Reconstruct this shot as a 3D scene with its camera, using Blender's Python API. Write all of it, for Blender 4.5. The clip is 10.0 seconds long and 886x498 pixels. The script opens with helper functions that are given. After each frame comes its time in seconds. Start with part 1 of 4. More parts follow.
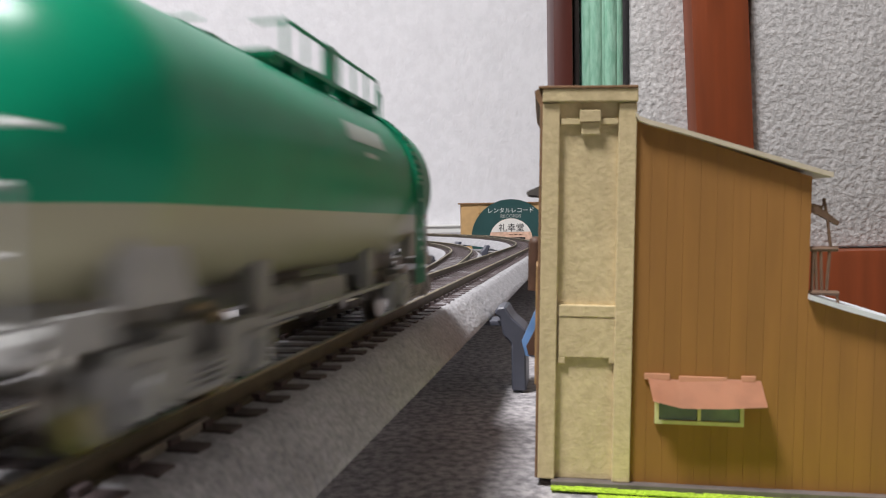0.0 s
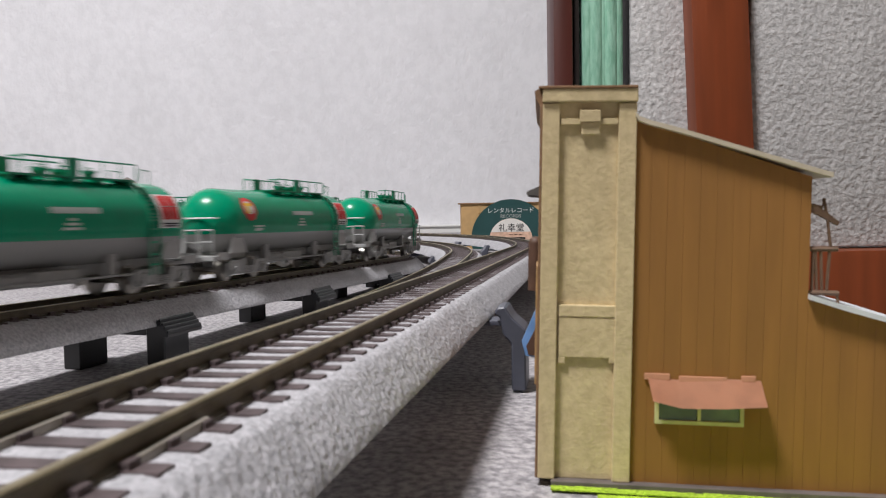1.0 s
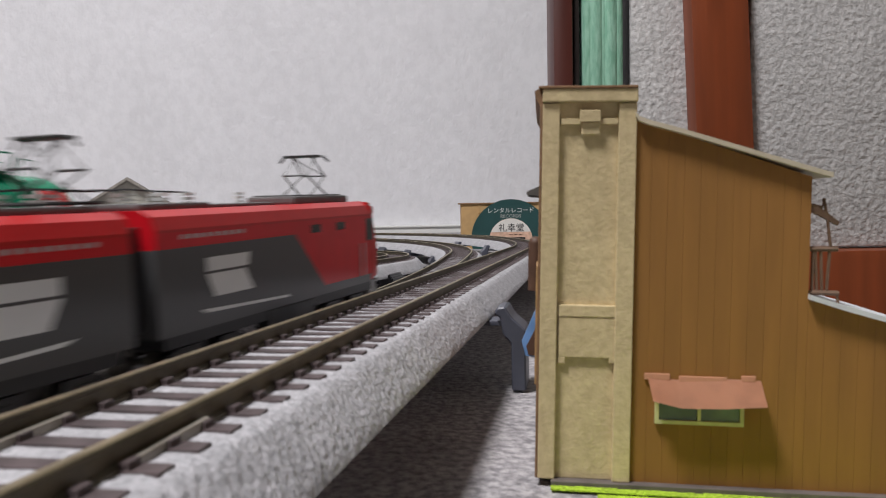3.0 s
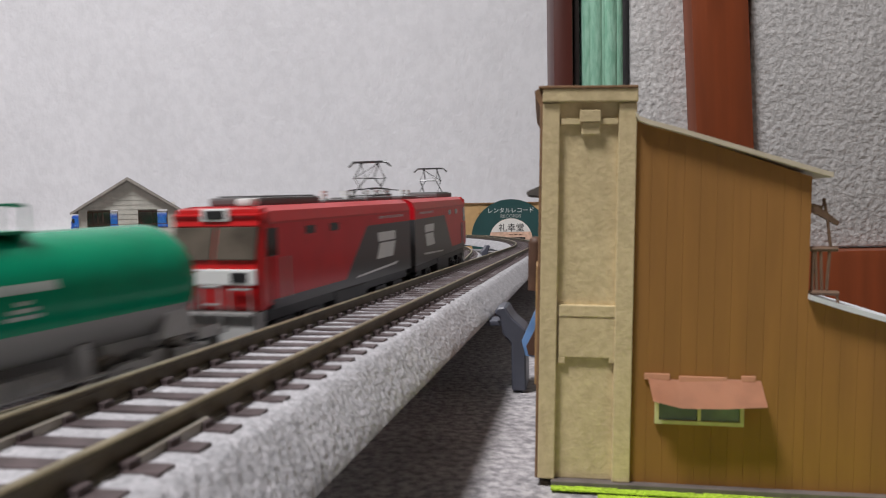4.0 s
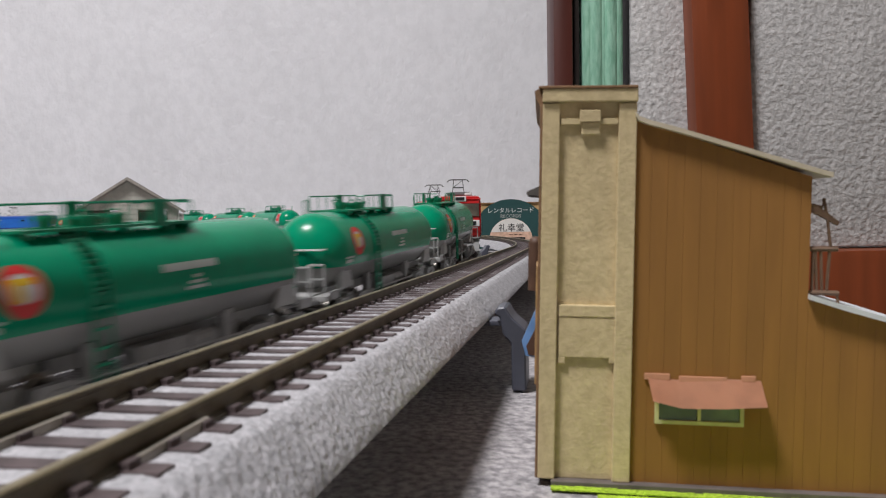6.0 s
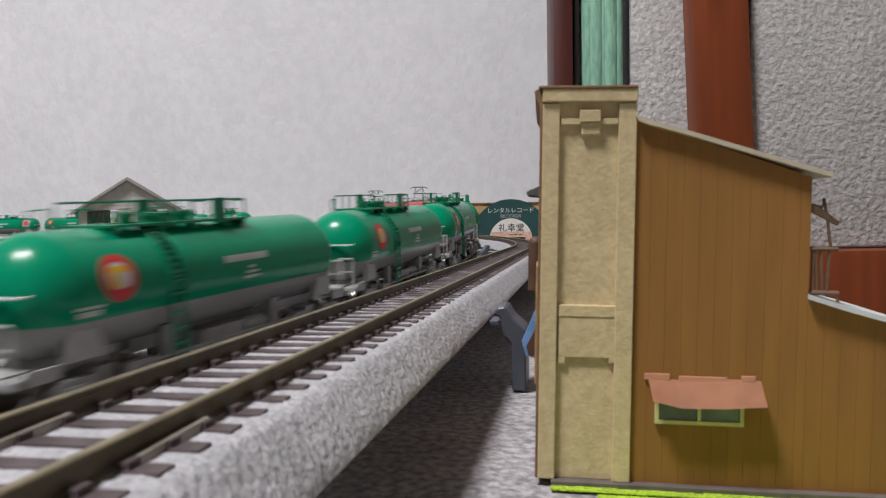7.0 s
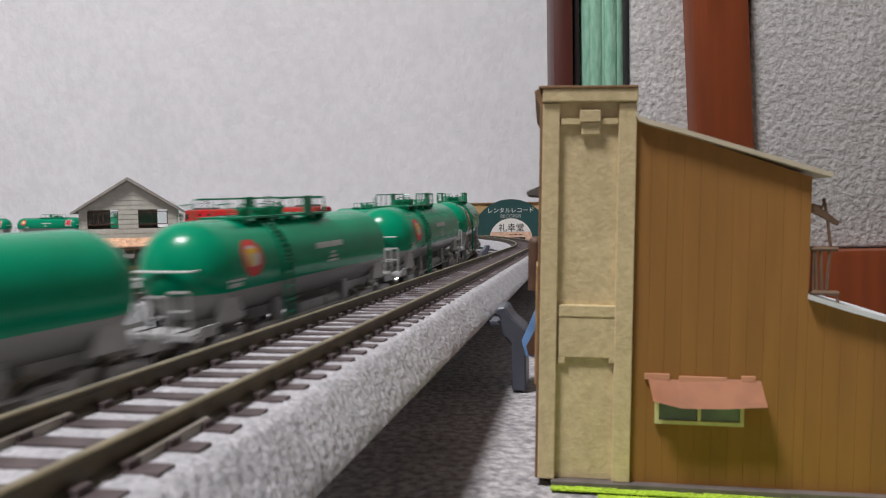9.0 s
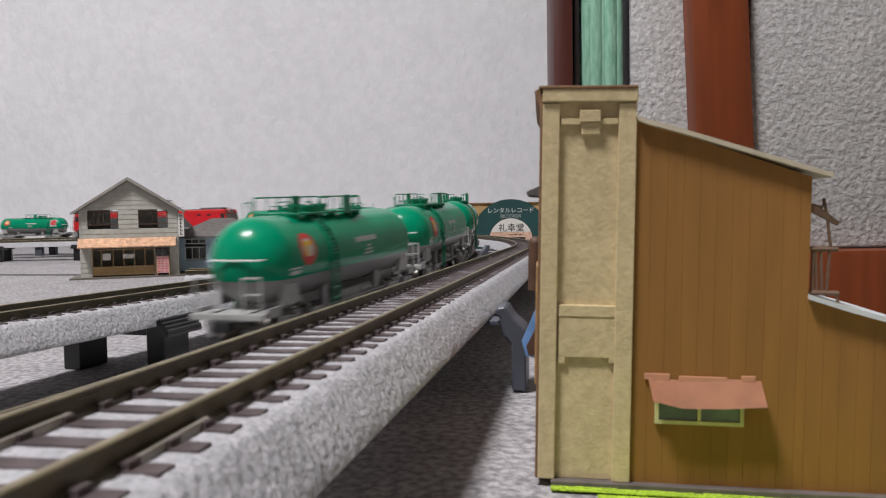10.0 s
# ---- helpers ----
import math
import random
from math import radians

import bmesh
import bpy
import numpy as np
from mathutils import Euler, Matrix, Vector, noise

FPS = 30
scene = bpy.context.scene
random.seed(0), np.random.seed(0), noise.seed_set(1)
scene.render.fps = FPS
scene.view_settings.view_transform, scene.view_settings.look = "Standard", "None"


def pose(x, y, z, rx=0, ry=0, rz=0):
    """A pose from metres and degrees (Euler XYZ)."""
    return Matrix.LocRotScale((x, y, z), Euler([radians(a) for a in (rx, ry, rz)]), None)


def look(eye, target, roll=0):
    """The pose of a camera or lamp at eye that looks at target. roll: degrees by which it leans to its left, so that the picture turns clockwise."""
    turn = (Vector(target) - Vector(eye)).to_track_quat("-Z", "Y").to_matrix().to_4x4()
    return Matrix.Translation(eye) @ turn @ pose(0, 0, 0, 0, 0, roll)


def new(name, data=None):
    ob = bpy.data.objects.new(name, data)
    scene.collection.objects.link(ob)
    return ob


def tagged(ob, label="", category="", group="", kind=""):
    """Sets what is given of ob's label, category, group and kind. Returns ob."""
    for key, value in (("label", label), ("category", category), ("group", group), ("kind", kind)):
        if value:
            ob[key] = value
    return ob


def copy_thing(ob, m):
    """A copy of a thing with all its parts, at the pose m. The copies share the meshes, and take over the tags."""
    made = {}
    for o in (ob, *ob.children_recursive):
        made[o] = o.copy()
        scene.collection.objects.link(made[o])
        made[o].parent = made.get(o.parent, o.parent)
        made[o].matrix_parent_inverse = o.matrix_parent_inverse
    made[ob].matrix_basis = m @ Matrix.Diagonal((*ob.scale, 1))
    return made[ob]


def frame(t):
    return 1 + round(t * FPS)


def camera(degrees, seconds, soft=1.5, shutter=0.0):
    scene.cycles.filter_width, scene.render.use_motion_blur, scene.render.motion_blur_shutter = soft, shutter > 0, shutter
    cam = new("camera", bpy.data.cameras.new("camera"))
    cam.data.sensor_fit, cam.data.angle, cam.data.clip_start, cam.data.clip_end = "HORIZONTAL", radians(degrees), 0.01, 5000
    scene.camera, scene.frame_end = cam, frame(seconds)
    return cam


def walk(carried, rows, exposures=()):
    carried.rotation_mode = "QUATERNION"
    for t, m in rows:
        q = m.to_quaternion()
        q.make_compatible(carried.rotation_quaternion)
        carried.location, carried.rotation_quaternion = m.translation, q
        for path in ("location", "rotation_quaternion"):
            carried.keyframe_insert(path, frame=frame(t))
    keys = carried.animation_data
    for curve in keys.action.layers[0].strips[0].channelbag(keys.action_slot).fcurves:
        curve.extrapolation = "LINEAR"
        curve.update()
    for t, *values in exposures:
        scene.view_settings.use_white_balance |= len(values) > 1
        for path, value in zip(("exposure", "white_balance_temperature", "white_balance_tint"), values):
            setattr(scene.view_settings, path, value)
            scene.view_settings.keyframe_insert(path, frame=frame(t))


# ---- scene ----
cam = camera(58.5, 10.0, soft=1.1, shutter=0.7)
EYE = Vector((0, 0, 0.034))
YAW = 9.2  # the camera's turn to the left of the outer track
_w = Vector((-math.sin(radians(YAW)) * math.cos(radians(2.9)), math.cos(radians(YAW)) * math.cos(radians(2.9)), -math.sin(radians(2.9))))
cam.data.dof.use_dof, cam.data.dof.focus_distance, cam.data.dof.aperture_fstop = True, 0.36, 115.0
CAM_POSE = look(EYE, EYE + _w, -1.0)
walk(cam, [(0, CAM_POSE), (10, CAM_POSE)], exposures=[(0, 0.38), (0.5, 0.32), (1.0, 0.2), (1.6, 0.1), (2.4, 0.0), (10, 0.0)])

# ---- light ----
world = bpy.data.worlds.new("room_world")
scene.world = world
world.use_nodes = True
world.node_tree.nodes["Background"].inputs[0].default_value = (0.85, 0.9, 1.0, 1)
world.node_tree.nodes["Background"].inputs[1].default_value = 0.05

def area_lamp(name, at, target, size, watts, colour):
    d = bpy.data.lights.new(name, "AREA")
    d.shape, d.size, d.energy, d.color = "DISK", size, watts, colour
    ob = new(name, d)
    ob.matrix_world = look(at, target)
    return ob

LAMP = (-0.55, -0.45, 1.70)
area_lamp("ceiling_lamp_light", LAMP, (LAMP[0], LAMP[1], 0), 0.42, 48, (1.0, 0.98, 0.995))

# ---- materials ----
MATS = {}

def mat(name, colour, rough=0.6, metal=0.0, vary=0.12, scale=400.0, bump=0.0, bscale=None, second=None, amount=0.5,
        random=0.0, coat=0.0, stretch=None):
    """Base colour with two scales of variation, fine relief, and an optional second colour in specks."""
    if name in MATS:
        return MATS[name]
    m = bpy.data.materials.new(name)
    m.use_nodes = True
    n, l = m.node_tree.nodes, m.node_tree.links
    b = n["Principled BSDF"]
    b.inputs["Roughness"].default_value, b.inputs["Metallic"].default_value = rough, metal
    b.inputs["Coat Weight"].default_value = coat
    tc = n.new("ShaderNodeTexCoord")
    src = tc.outputs["Object"]
    if stretch:
        mp = n.new("ShaderNodeMapping")
        mp.inputs["Scale"].default_value = stretch
        l.new(src, mp.inputs["Vector"])
        src = mp.outputs["Vector"]
    fine, broad = n.new("ShaderNodeTexNoise"), n.new("ShaderNodeTexNoise")
    fine.inputs["Scale"].default_value, broad.inputs["Scale"].default_value = scale, scale * 0.11
    fine.inputs["Detail"].default_value, broad.inputs["Detail"].default_value = 5, 3
    l.new(src, fine.inputs["Vector"]), l.new(src, broad.inputs["Vector"])
    ramp = n.new("ShaderNodeValToRGB")
    ramp.color_ramp.elements[0].position, ramp.color_ramp.elements[1].position = 0.5 - amount * 0.25, 0.5 + amount * 0.25
    c2 = second or tuple(c * (1 - 2 * vary) for c in colour)
    ramp.color_ramp.elements[0].color, ramp.color_ramp.elements[1].color = (*c2, 1), (*colour, 1)
    l.new(fine.outputs["Fac"], ramp.inputs["Fac"])
    rng = n.new("ShaderNodeMapRange")
    rng.inputs["From Min"].default_value, rng.inputs["From Max"].default_value = 0.3, 0.7
    rng.inputs["To Min"].default_value, rng.inputs["To Max"].default_value = 1 - vary, 1 + vary
    l.new(broad.outputs["Fac"], rng.inputs["Value"])
    value = rng.outputs["Result"]
    if random:
        info, add = n.new("ShaderNodeObjectInfo"), n.new("ShaderNodeMath")
        add.operation = "MULTIPLY_ADD"
        l.new(info.outputs["Random"], add.inputs[0])
        add.inputs[1].default_value = random
        l.new(value, add.inputs[2])
        value = add.outputs[0]
    hsv = n.new("ShaderNodeHueSaturation")
    l.new(ramp.outputs["Color"], hsv.inputs["Color"])
    l.new(value, hsv.inputs["Value"])
    l.new(hsv.outputs["Color"], b.inputs["Base Color"])
    if bump:
        bn, bp = n.new("ShaderNodeTexNoise"), n.new("ShaderNodeBump")
        bn.inputs["Scale"].default_value, bn.inputs["Detail"].default_value = bscale or scale, 4
        bp.inputs["Strength"].default_value, bp.inputs["Distance"].default_value = bump, 0.6 / (bscale or scale)
        l.new(src, bn.inputs["Vector"]), l.new(bn.outputs["Fac"], bp.inputs["Height"])
        l.new(bp.outputs["Normal"], b.inputs["Normal"])
    MATS[name] = m
    return m

def two_tone(name, upper, lower, height, rough, soft=0.00005):
    """Paint of two colours that meet in a level line at a height (metres, in the thing's space)."""
    m = mat(name, upper, rough, vary=0.05, scale=250, bump=0.02, bscale=150)
    n, l = m.node_tree.nodes, m.node_tree.links
    old = n["Principled BSDF"].inputs["Base Color"].links[0].from_socket
    tc, sep, gt, mix = n.new("ShaderNodeTexCoord"), n.new("ShaderNodeSeparateXYZ"), n.new("ShaderNodeMath"), n.new("ShaderNodeMixRGB")
    l.new(tc.outputs["Object"], sep.inputs[0])
    gt.operation = "LESS_THAN"
    l.new(sep.outputs["Z"], gt.inputs[0])
    gt.inputs[1].default_value = height
    l.new(gt.outputs[0], mix.inputs["Fac"]), l.new(old, mix.inputs[1])
    mix.inputs[2].default_value = (*lower, 1)
    l.new(mix.outputs[0], n["Principled BSDF"].inputs["Base Color"])
    return m

def slanted(name, red, grey, x0, slope, top, low):
    """Body paint: grey below a low line, and in a field that starts on a slanting edge and ends at a height."""
    m = mat(name, red, 0.32, vary=0.04, scale=250)
    n, l = m.node_tree.nodes, m.node_tree.links
    old = n["Principled BSDF"].inputs["Base Color"].links[0].from_socket
    tc, sep = n.new("ShaderNodeTexCoord"), n.new("ShaderNodeSeparateXYZ")
    l.new(tc.outputs["Object"], sep.inputs[0])

    def math_node(op, a, b):
        k = n.new("ShaderNodeMath")
        k.operation = op
        for i, v in enumerate((a, b)):
            if isinstance(v, (int, float)):
                k.inputs[i].default_value = v
            else:
                l.new(v, k.inputs[i])
        return k.outputs[0]

    edge = math_node("ADD", math_node("MULTIPLY", sep.outputs["Z"], slope), x0)
    inside = math_node("MULTIPLY", math_node("LESS_THAN", sep.outputs["X"], edge), math_node("LESS_THAN", sep.outputs["Z"], top))
    field = math_node("MAXIMUM", inside, math_node("LESS_THAN", sep.outputs["Z"], low))
    mix = n.new("ShaderNodeMixRGB")
    l.new(field, mix.inputs["Fac"]), l.new(old, mix.inputs[1])
    mix.inputs[2].default_value = (*grey, 1)
    l.new(mix.outputs[0], n["Principled BSDF"].inputs["Base Color"])
    return m

def glass(name, tint=(0.8, 0.85, 0.85)):
    m = bpy.data.materials.new(name)
    m.use_nodes = True
    b = m.node_tree.nodes["Principled BSDF"]
    b.inputs["Base Color"].default_value = (*tint, 1)
    b.inputs["Roughness"].default_value, b.inputs["Transmission Weight"].default_value = 0.05, 1.0
    return m

CARPET = mat("grey_felt_carpet", (0.44, 0.42, 0.43), 0.95, vary=0.12, scale=700, bump=0.9, bscale=900, second=(0.20, 0.19, 0.20), amount=0.55)
WALLPAPER = mat("embossed_wallpaper", (0.80, 0.80, 0.83), 0.75, vary=0.03, scale=90, bump=0.3, bscale=150, stretch=(1, 1, 0.8))
BACK_WALL = mat("unseen_room_wall", (0.40, 0.37, 0.33), 0.8, vary=0.04, scale=40)
WHITE_TRIM = mat("white_trim_paint", (0.8, 0.8, 0.78), 0.4, vary=0.02, scale=60)
CEILING_WHITE = mat("ceiling_paper", (0.8, 0.8, 0.78), 0.8, vary=0.03, scale=50)
BALLAST = mat("granite_ballast", (0.50, 0.49, 0.515), 0.8, vary=0.10, scale=1700, bump=0.8, bscale=1300, second=(0.30, 0.30, 0.315), amount=0.75)
RAIL = mat("nickel_rail", (0.50, 0.42, 0.26), 0.36, 1.0, vary=0.15, scale=300, bump=0.05)
RAIL_WEB = mat("dull_rail_web", (0.11, 0.090, 0.058), 0.5, 0.2, vary=0.15, scale=400)
SLEEPER = mat("brown_plastic_sleeper", (0.085, 0.063, 0.064), 0.55, vary=0.15, scale=500, bump=0.15, bscale=1500, random=0.15)
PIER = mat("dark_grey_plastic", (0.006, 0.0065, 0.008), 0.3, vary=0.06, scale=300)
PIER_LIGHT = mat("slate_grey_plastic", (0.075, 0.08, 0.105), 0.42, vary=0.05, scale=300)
GREEN = (0.0, 0.265, 0.135)
TANK = two_tone("green_and_grey_tank_paint", GREEN, (0.27, 0.27, 0.265), 0.0121, 0.22)
TANK.node_tree.nodes["Principled BSDF"].inputs["Specular IOR Level"].default_value = 0.24
GREEN_PLAIN = mat("green_paint", (0.0, 0.235, 0.12), 0.35, vary=0.05, scale=250)
FRAME_GREY = mat("grey_underframe_plastic", (0.40, 0.40, 0.395), 0.5, vary=0.06, scale=400)
BOGIE_GREY = mat("bogie_grey_plastic", (0.30, 0.30, 0.295), 0.5, vary=0.08, scale=400)
BLACK = mat("black_plastic", (0.02, 0.02, 0.022), 0.45, vary=0.1, scale=300)
WHEEL = mat("wheel_steel", (0.35, 0.33, 0.30), 0.3, 1.0, vary=0.1, scale=300)
PRINT = mat("pale_print", (0.50, 0.56, 0.53), 0.5, vary=0.05, scale=400)
WHITE = mat("white_print", (0.75, 0.76, 0.75), 0.5, vary=0.02, scale=300)
RED_PRINT = mat("red_print", (0.62, 0.03, 0.03), 0.45, vary=0.04, scale=300)
YELLOW_PRINT = mat("yellow_print", (0.85, 0.55, 0.03), 0.45, vary=0.04, scale=300)
ROOF_GREY = mat("roof_grey_plastic", (0.13, 0.13, 0.13), 0.5, vary=0.08, scale=300)
SILVER = mat("silver_plastic", (0.55, 0.55, 0.56), 0.4, 0.3, vary=0.06, scale=300)
LOCO_RED = mat("bright_red_paint", (0.52, 0.014, 0.016), 0.3, vary=0.04, scale=250)
DARK_GLASS = mat("dark_window_glass", (0.03, 0.03, 0.03), 0.08, vary=0.1, scale=200)

# ---- mesh helpers (all in millimetres) ----
MM = 0.001

def P(x, y, z, rx=0, ry=0, rz=0):
    return pose(x * MM, y * MM, z * MM, rx, ry, rz)

def box(bm, x0, x1, y0, y1, z0, z1, bevel=0.0, m=None):
    v = bmesh.ops.create_cube(bm, size=1)["verts"]
    for k in v:
        k.co = Vector(((x0 + x1) / 2 + k.co.x * (x1 - x0), (y0 + y1) / 2 + k.co.y * (y1 - y0), (z0 + z1) / 2 + k.co.z * (z1 - z0)))
    if bevel:
        e = {q for k in v for q in k.link_edges}
        v = bmesh.ops.bevel(bm, geom=list(e), offset=bevel, segments=2, profile=0.6, affect="EDGES")["verts"]
    if m is not None:
        bmesh.ops.transform(bm, matrix=m, verts=list({k for k in v}))
    return v

def prism(bm, pts, axis, a, b):
    """A flat outline (list of 2D points) pushed from a to b along an axis."""
    def at(p, q):
        return {"x": (q, p[0], p[1]), "y": (p[0], q, p[1]), "z": (p[0], p[1], q)}[axis]
    lo, hi = [bm.verts.new(at(p, a)) for p in pts], [bm.verts.new(at(p, b)) for p in pts]
    n = len(pts)
    fs = [bm.faces.new(lo), bm.faces.new(hi)]
    fs += [bm.faces.new((lo[i], lo[(i + 1) % n], hi[(i + 1) % n], hi[i])) for i in range(n)]
    bmesh.ops.recalc_face_normals(bm, faces=fs)
    return lo + hi

def tube(bm, pts, r, sides=6, closed=False):
    """A round bar along a line of points."""
    pts = [Vector(p) for p in pts]
    rings = []
    for i, p in enumerate(pts):
        d = (pts[min(i + 1, len(pts) - 1)] - pts[max(i - 1, 0)]).normalized()
        up = Vector((0, 0, 1)) if abs(d.z) < 0.9 else Vector((1, 0, 0))
        a = d.cross(up).normalized()
        b = a.cross(d)
        rings.append([bm.verts.new(p + r * (math.cos(2 * math.pi * k / sides) * a + math.sin(2 * math.pi * k / sides) * b)) for k in range(sides)])
    fs = []
    for u, w in zip(rings, rings[1:]):
        fs += [bm.faces.new((u[k], u[(k + 1) % sides], w[(k + 1) % sides], w[k])) for k in range(sides)]
    fs += [bm.faces.new(rings[0]), bm.faces.new(rings[-1])]
    bmesh.ops.recalc_face_normals(bm, faces=fs)

def disc(bm, c, r, h, axis, sides=24):
    """A short cylinder with its centre at c."""
    m = Matrix.Translation(c)
    if axis == "x":
        m = m @ Matrix.Rotation(math.pi / 2, 4, "Y")
    if axis == "y":
        m = m @ Matrix.Rotation(math.pi / 2, 4, "X")
    bmesh.ops.create_cone(bm, cap_ends=True, segments=sides, radius1=r, radius2=r, depth=h, matrix=m)

def part(name, bm, material, parent=None, label="", smooth=False, local=None, faces=None):
    me = bpy.data.meshes.new(name)
    bm.transform(Matrix.Scale(MM, 4))
    bm.to_mesh(me)
    bm.free()
    for k in (material if isinstance(material, (list, tuple)) else [material]):
        me.materials.append(k)
    if smooth:
        for p in me.polygons:
            p.use_smooth = True
        me.set_sharp_from_angle(angle=radians(38))
    if faces:
        for p in me.polygons:
            p.material_index = faces(p.index)
    ob = new(name, me)
    if parent is not None:
        ob.parent = parent
    if local is not None:
        ob.matrix_basis = local
    if label:
        tagged(ob, label)
    return ob

def parts(name, bm, material, parent, label="", smooth=False):
    """Each connected piece of a bmesh as a part of its own."""
    bm.verts.index_update()
    seen, made = set(), []
    for v in bm.verts:
        if v.index in seen:
            continue
        stack, isle = [v], []
        seen.add(v.index)
        while stack:
            w = stack.pop()
            isle.append(w)
            for e in w.link_edges:
                o = e.other_vert(w)
                if o.index not in seen:
                    seen.add(o.index)
                    stack.append(o)
        piece, ids = bmesh.new(), {}
        for w in isle:
            ids[w.index] = piece.verts.new(w.co)
        for f in {q for w in isle for q in w.link_faces}:
            piece.faces.new([ids[w.index] for w in f.verts])
        made.append(part(name, piece, material, parent, label, smooth))
    bm.free()
    return made

def empty(name, m, label, category, group="", kind=""):
    ob = new(name)
    ob.empty_display_size = 0.01
    ob.matrix_basis = m
    return tagged(ob, label, category, group, kind)

# ---- track lines ----
class Line:
    """A track's centre line: points, headings and rail heights along its length (mm)."""
    def __init__(self, xy, z, s0):
        self.xy, self.z = np.array(xy), np.array(z)
        d = np.hypot(*np.diff(self.xy, axis=0).T)
        self.s = s0 + np.concatenate([[0], np.cumsum(d)])

    def at(self, s):
        x, y, z = (np.interp(s, self.s, v) for v in (self.xy[:, 0], self.xy[:, 1], self.z))
        return Vector((x, y, z))

    def way(self, s):
        return (self.at(s + 3) - self.at(s - 3)).normalized()

def arcs(x, y, heading, pieces, s0, heights, step=4.0):
    """Points from a start, a heading (degrees to the right of +Y) and pieces (length, curvature to the left)."""
    h, pts = radians(heading), [(x, y)]
    for length, k in pieces:
        n = max(1, round(length / step))
        for _ in range(n):
            h -= k * length / n / 2
            x, y = x + math.sin(h) * length / n, y + math.cos(h) * length / n
            h -= k * length / n / 2
            pts.append((x, y))
    s = s0 + np.concatenate([[0], np.cumsum(np.hypot(*np.diff(np.array(pts), axis=0).T))])
    return Line(pts, np.interp(s, [a for a, _ in heights], [b for _, b in heights]), s0)

h1 = radians(0.9054)
OUTER = arcs(-30.2 - 1700 * math.sin(h1), -1700 * math.cos(h1), 0.9054, [(1700 + 402.5, 0), (1200, 1 / 389.7)], -1700,
             [(-1700, 24), (-200, 24), (0, 22.7), (402.5, 14.65), (1700, 7.5)])

MIDDLE = arcs(-77.2 - 80 * math.sin(radians(10.5)) - 1500 * math.sin(radians(5)), 59.7 - 80 * math.cos(radians(10.5)) - 1500 * math.cos(radians(5)), 5.0,
              [(1500, 0), (80, -0.00196), (298, 0.001), (1100, 1 / 390.2)], -1630,
              [(-1630, 6.9), (-60, 6.9), (248, 13.5), (1300, 8)])
h3 = radians(7.355)
INNER = arcs(-118.3 - 1100 * math.sin(h3), -1100 * math.cos(h3), 7.355, [(1100 + 321.4, 0), (340, 1 / 108.3)], -1100,
             [(-1100, 20.5), (0, 19.5), (321, 14.4), (660, 7.5)])

def spline(points, z, n=24):
    p = [Vector((*q, 0)) for q in points]
    p = [2 * p[0] - p[1]] + p + [2 * p[-1] - p[-2]]
    out = []
    for a, b, c, d in zip(p, p[1:], p[2:], p[3:]):
        for k in range(n):
            t = k / n
            out.append(0.5 * ((2 * b) + (c - a) * t + (2 * a - 5 * b + 4 * c - d) * t * t + (3 * b - a - 3 * c + d) * t ** 3))
    return Line([(v.x, v.y) for v in out], [z] * len(out), 0)

LOOP = spline([(-190, 272), (-160, 278), (-128, 294), (-113, 331), (-117, 388), (-142, 462), (-190, 545), (-270, 640), (-370, 730), (-480, 790), (-600, 814), (-740, 800), (-1000, 740), (-1400, 640)], 12.5)
LOOP.z = np.interp(LOOP.s, [0, 250, 700, 2500], [12.5, 12.5, 7.8, 7.8])

# ---- room and platform ----
ROOM = pose(0, 0, 0, 0, 0, YAW)  # the room's own axes: x along the back wall, y away from the camera

def room_box(name, x0, x1, y0, y1, z0, z1, material, kind="structure", bevel=0.0):
    bm = bmesh.new()
    box(bm, x0, x1, y0, y1, z0, z1, bevel)
    return tagged(part(name, bm, material, None, local=ROOM.copy()), kind=kind)

def carpet_height(x, y):
    """The carpet sags beside the near shop and lies lower on the far board (room axes, mm)."""
    ease = lambda k: (lambda c: c * c * (3 - 2 * c))(min(1, max(0, k)))
    near = min(1, max(0, (x - 2) / 44)) * min(1, max(0, min(y - 44, 174 - y) / 26))
    return -1.5 * near - 10.5 * ease((-230 - x) / 75) * ease((y - 540) / 130)

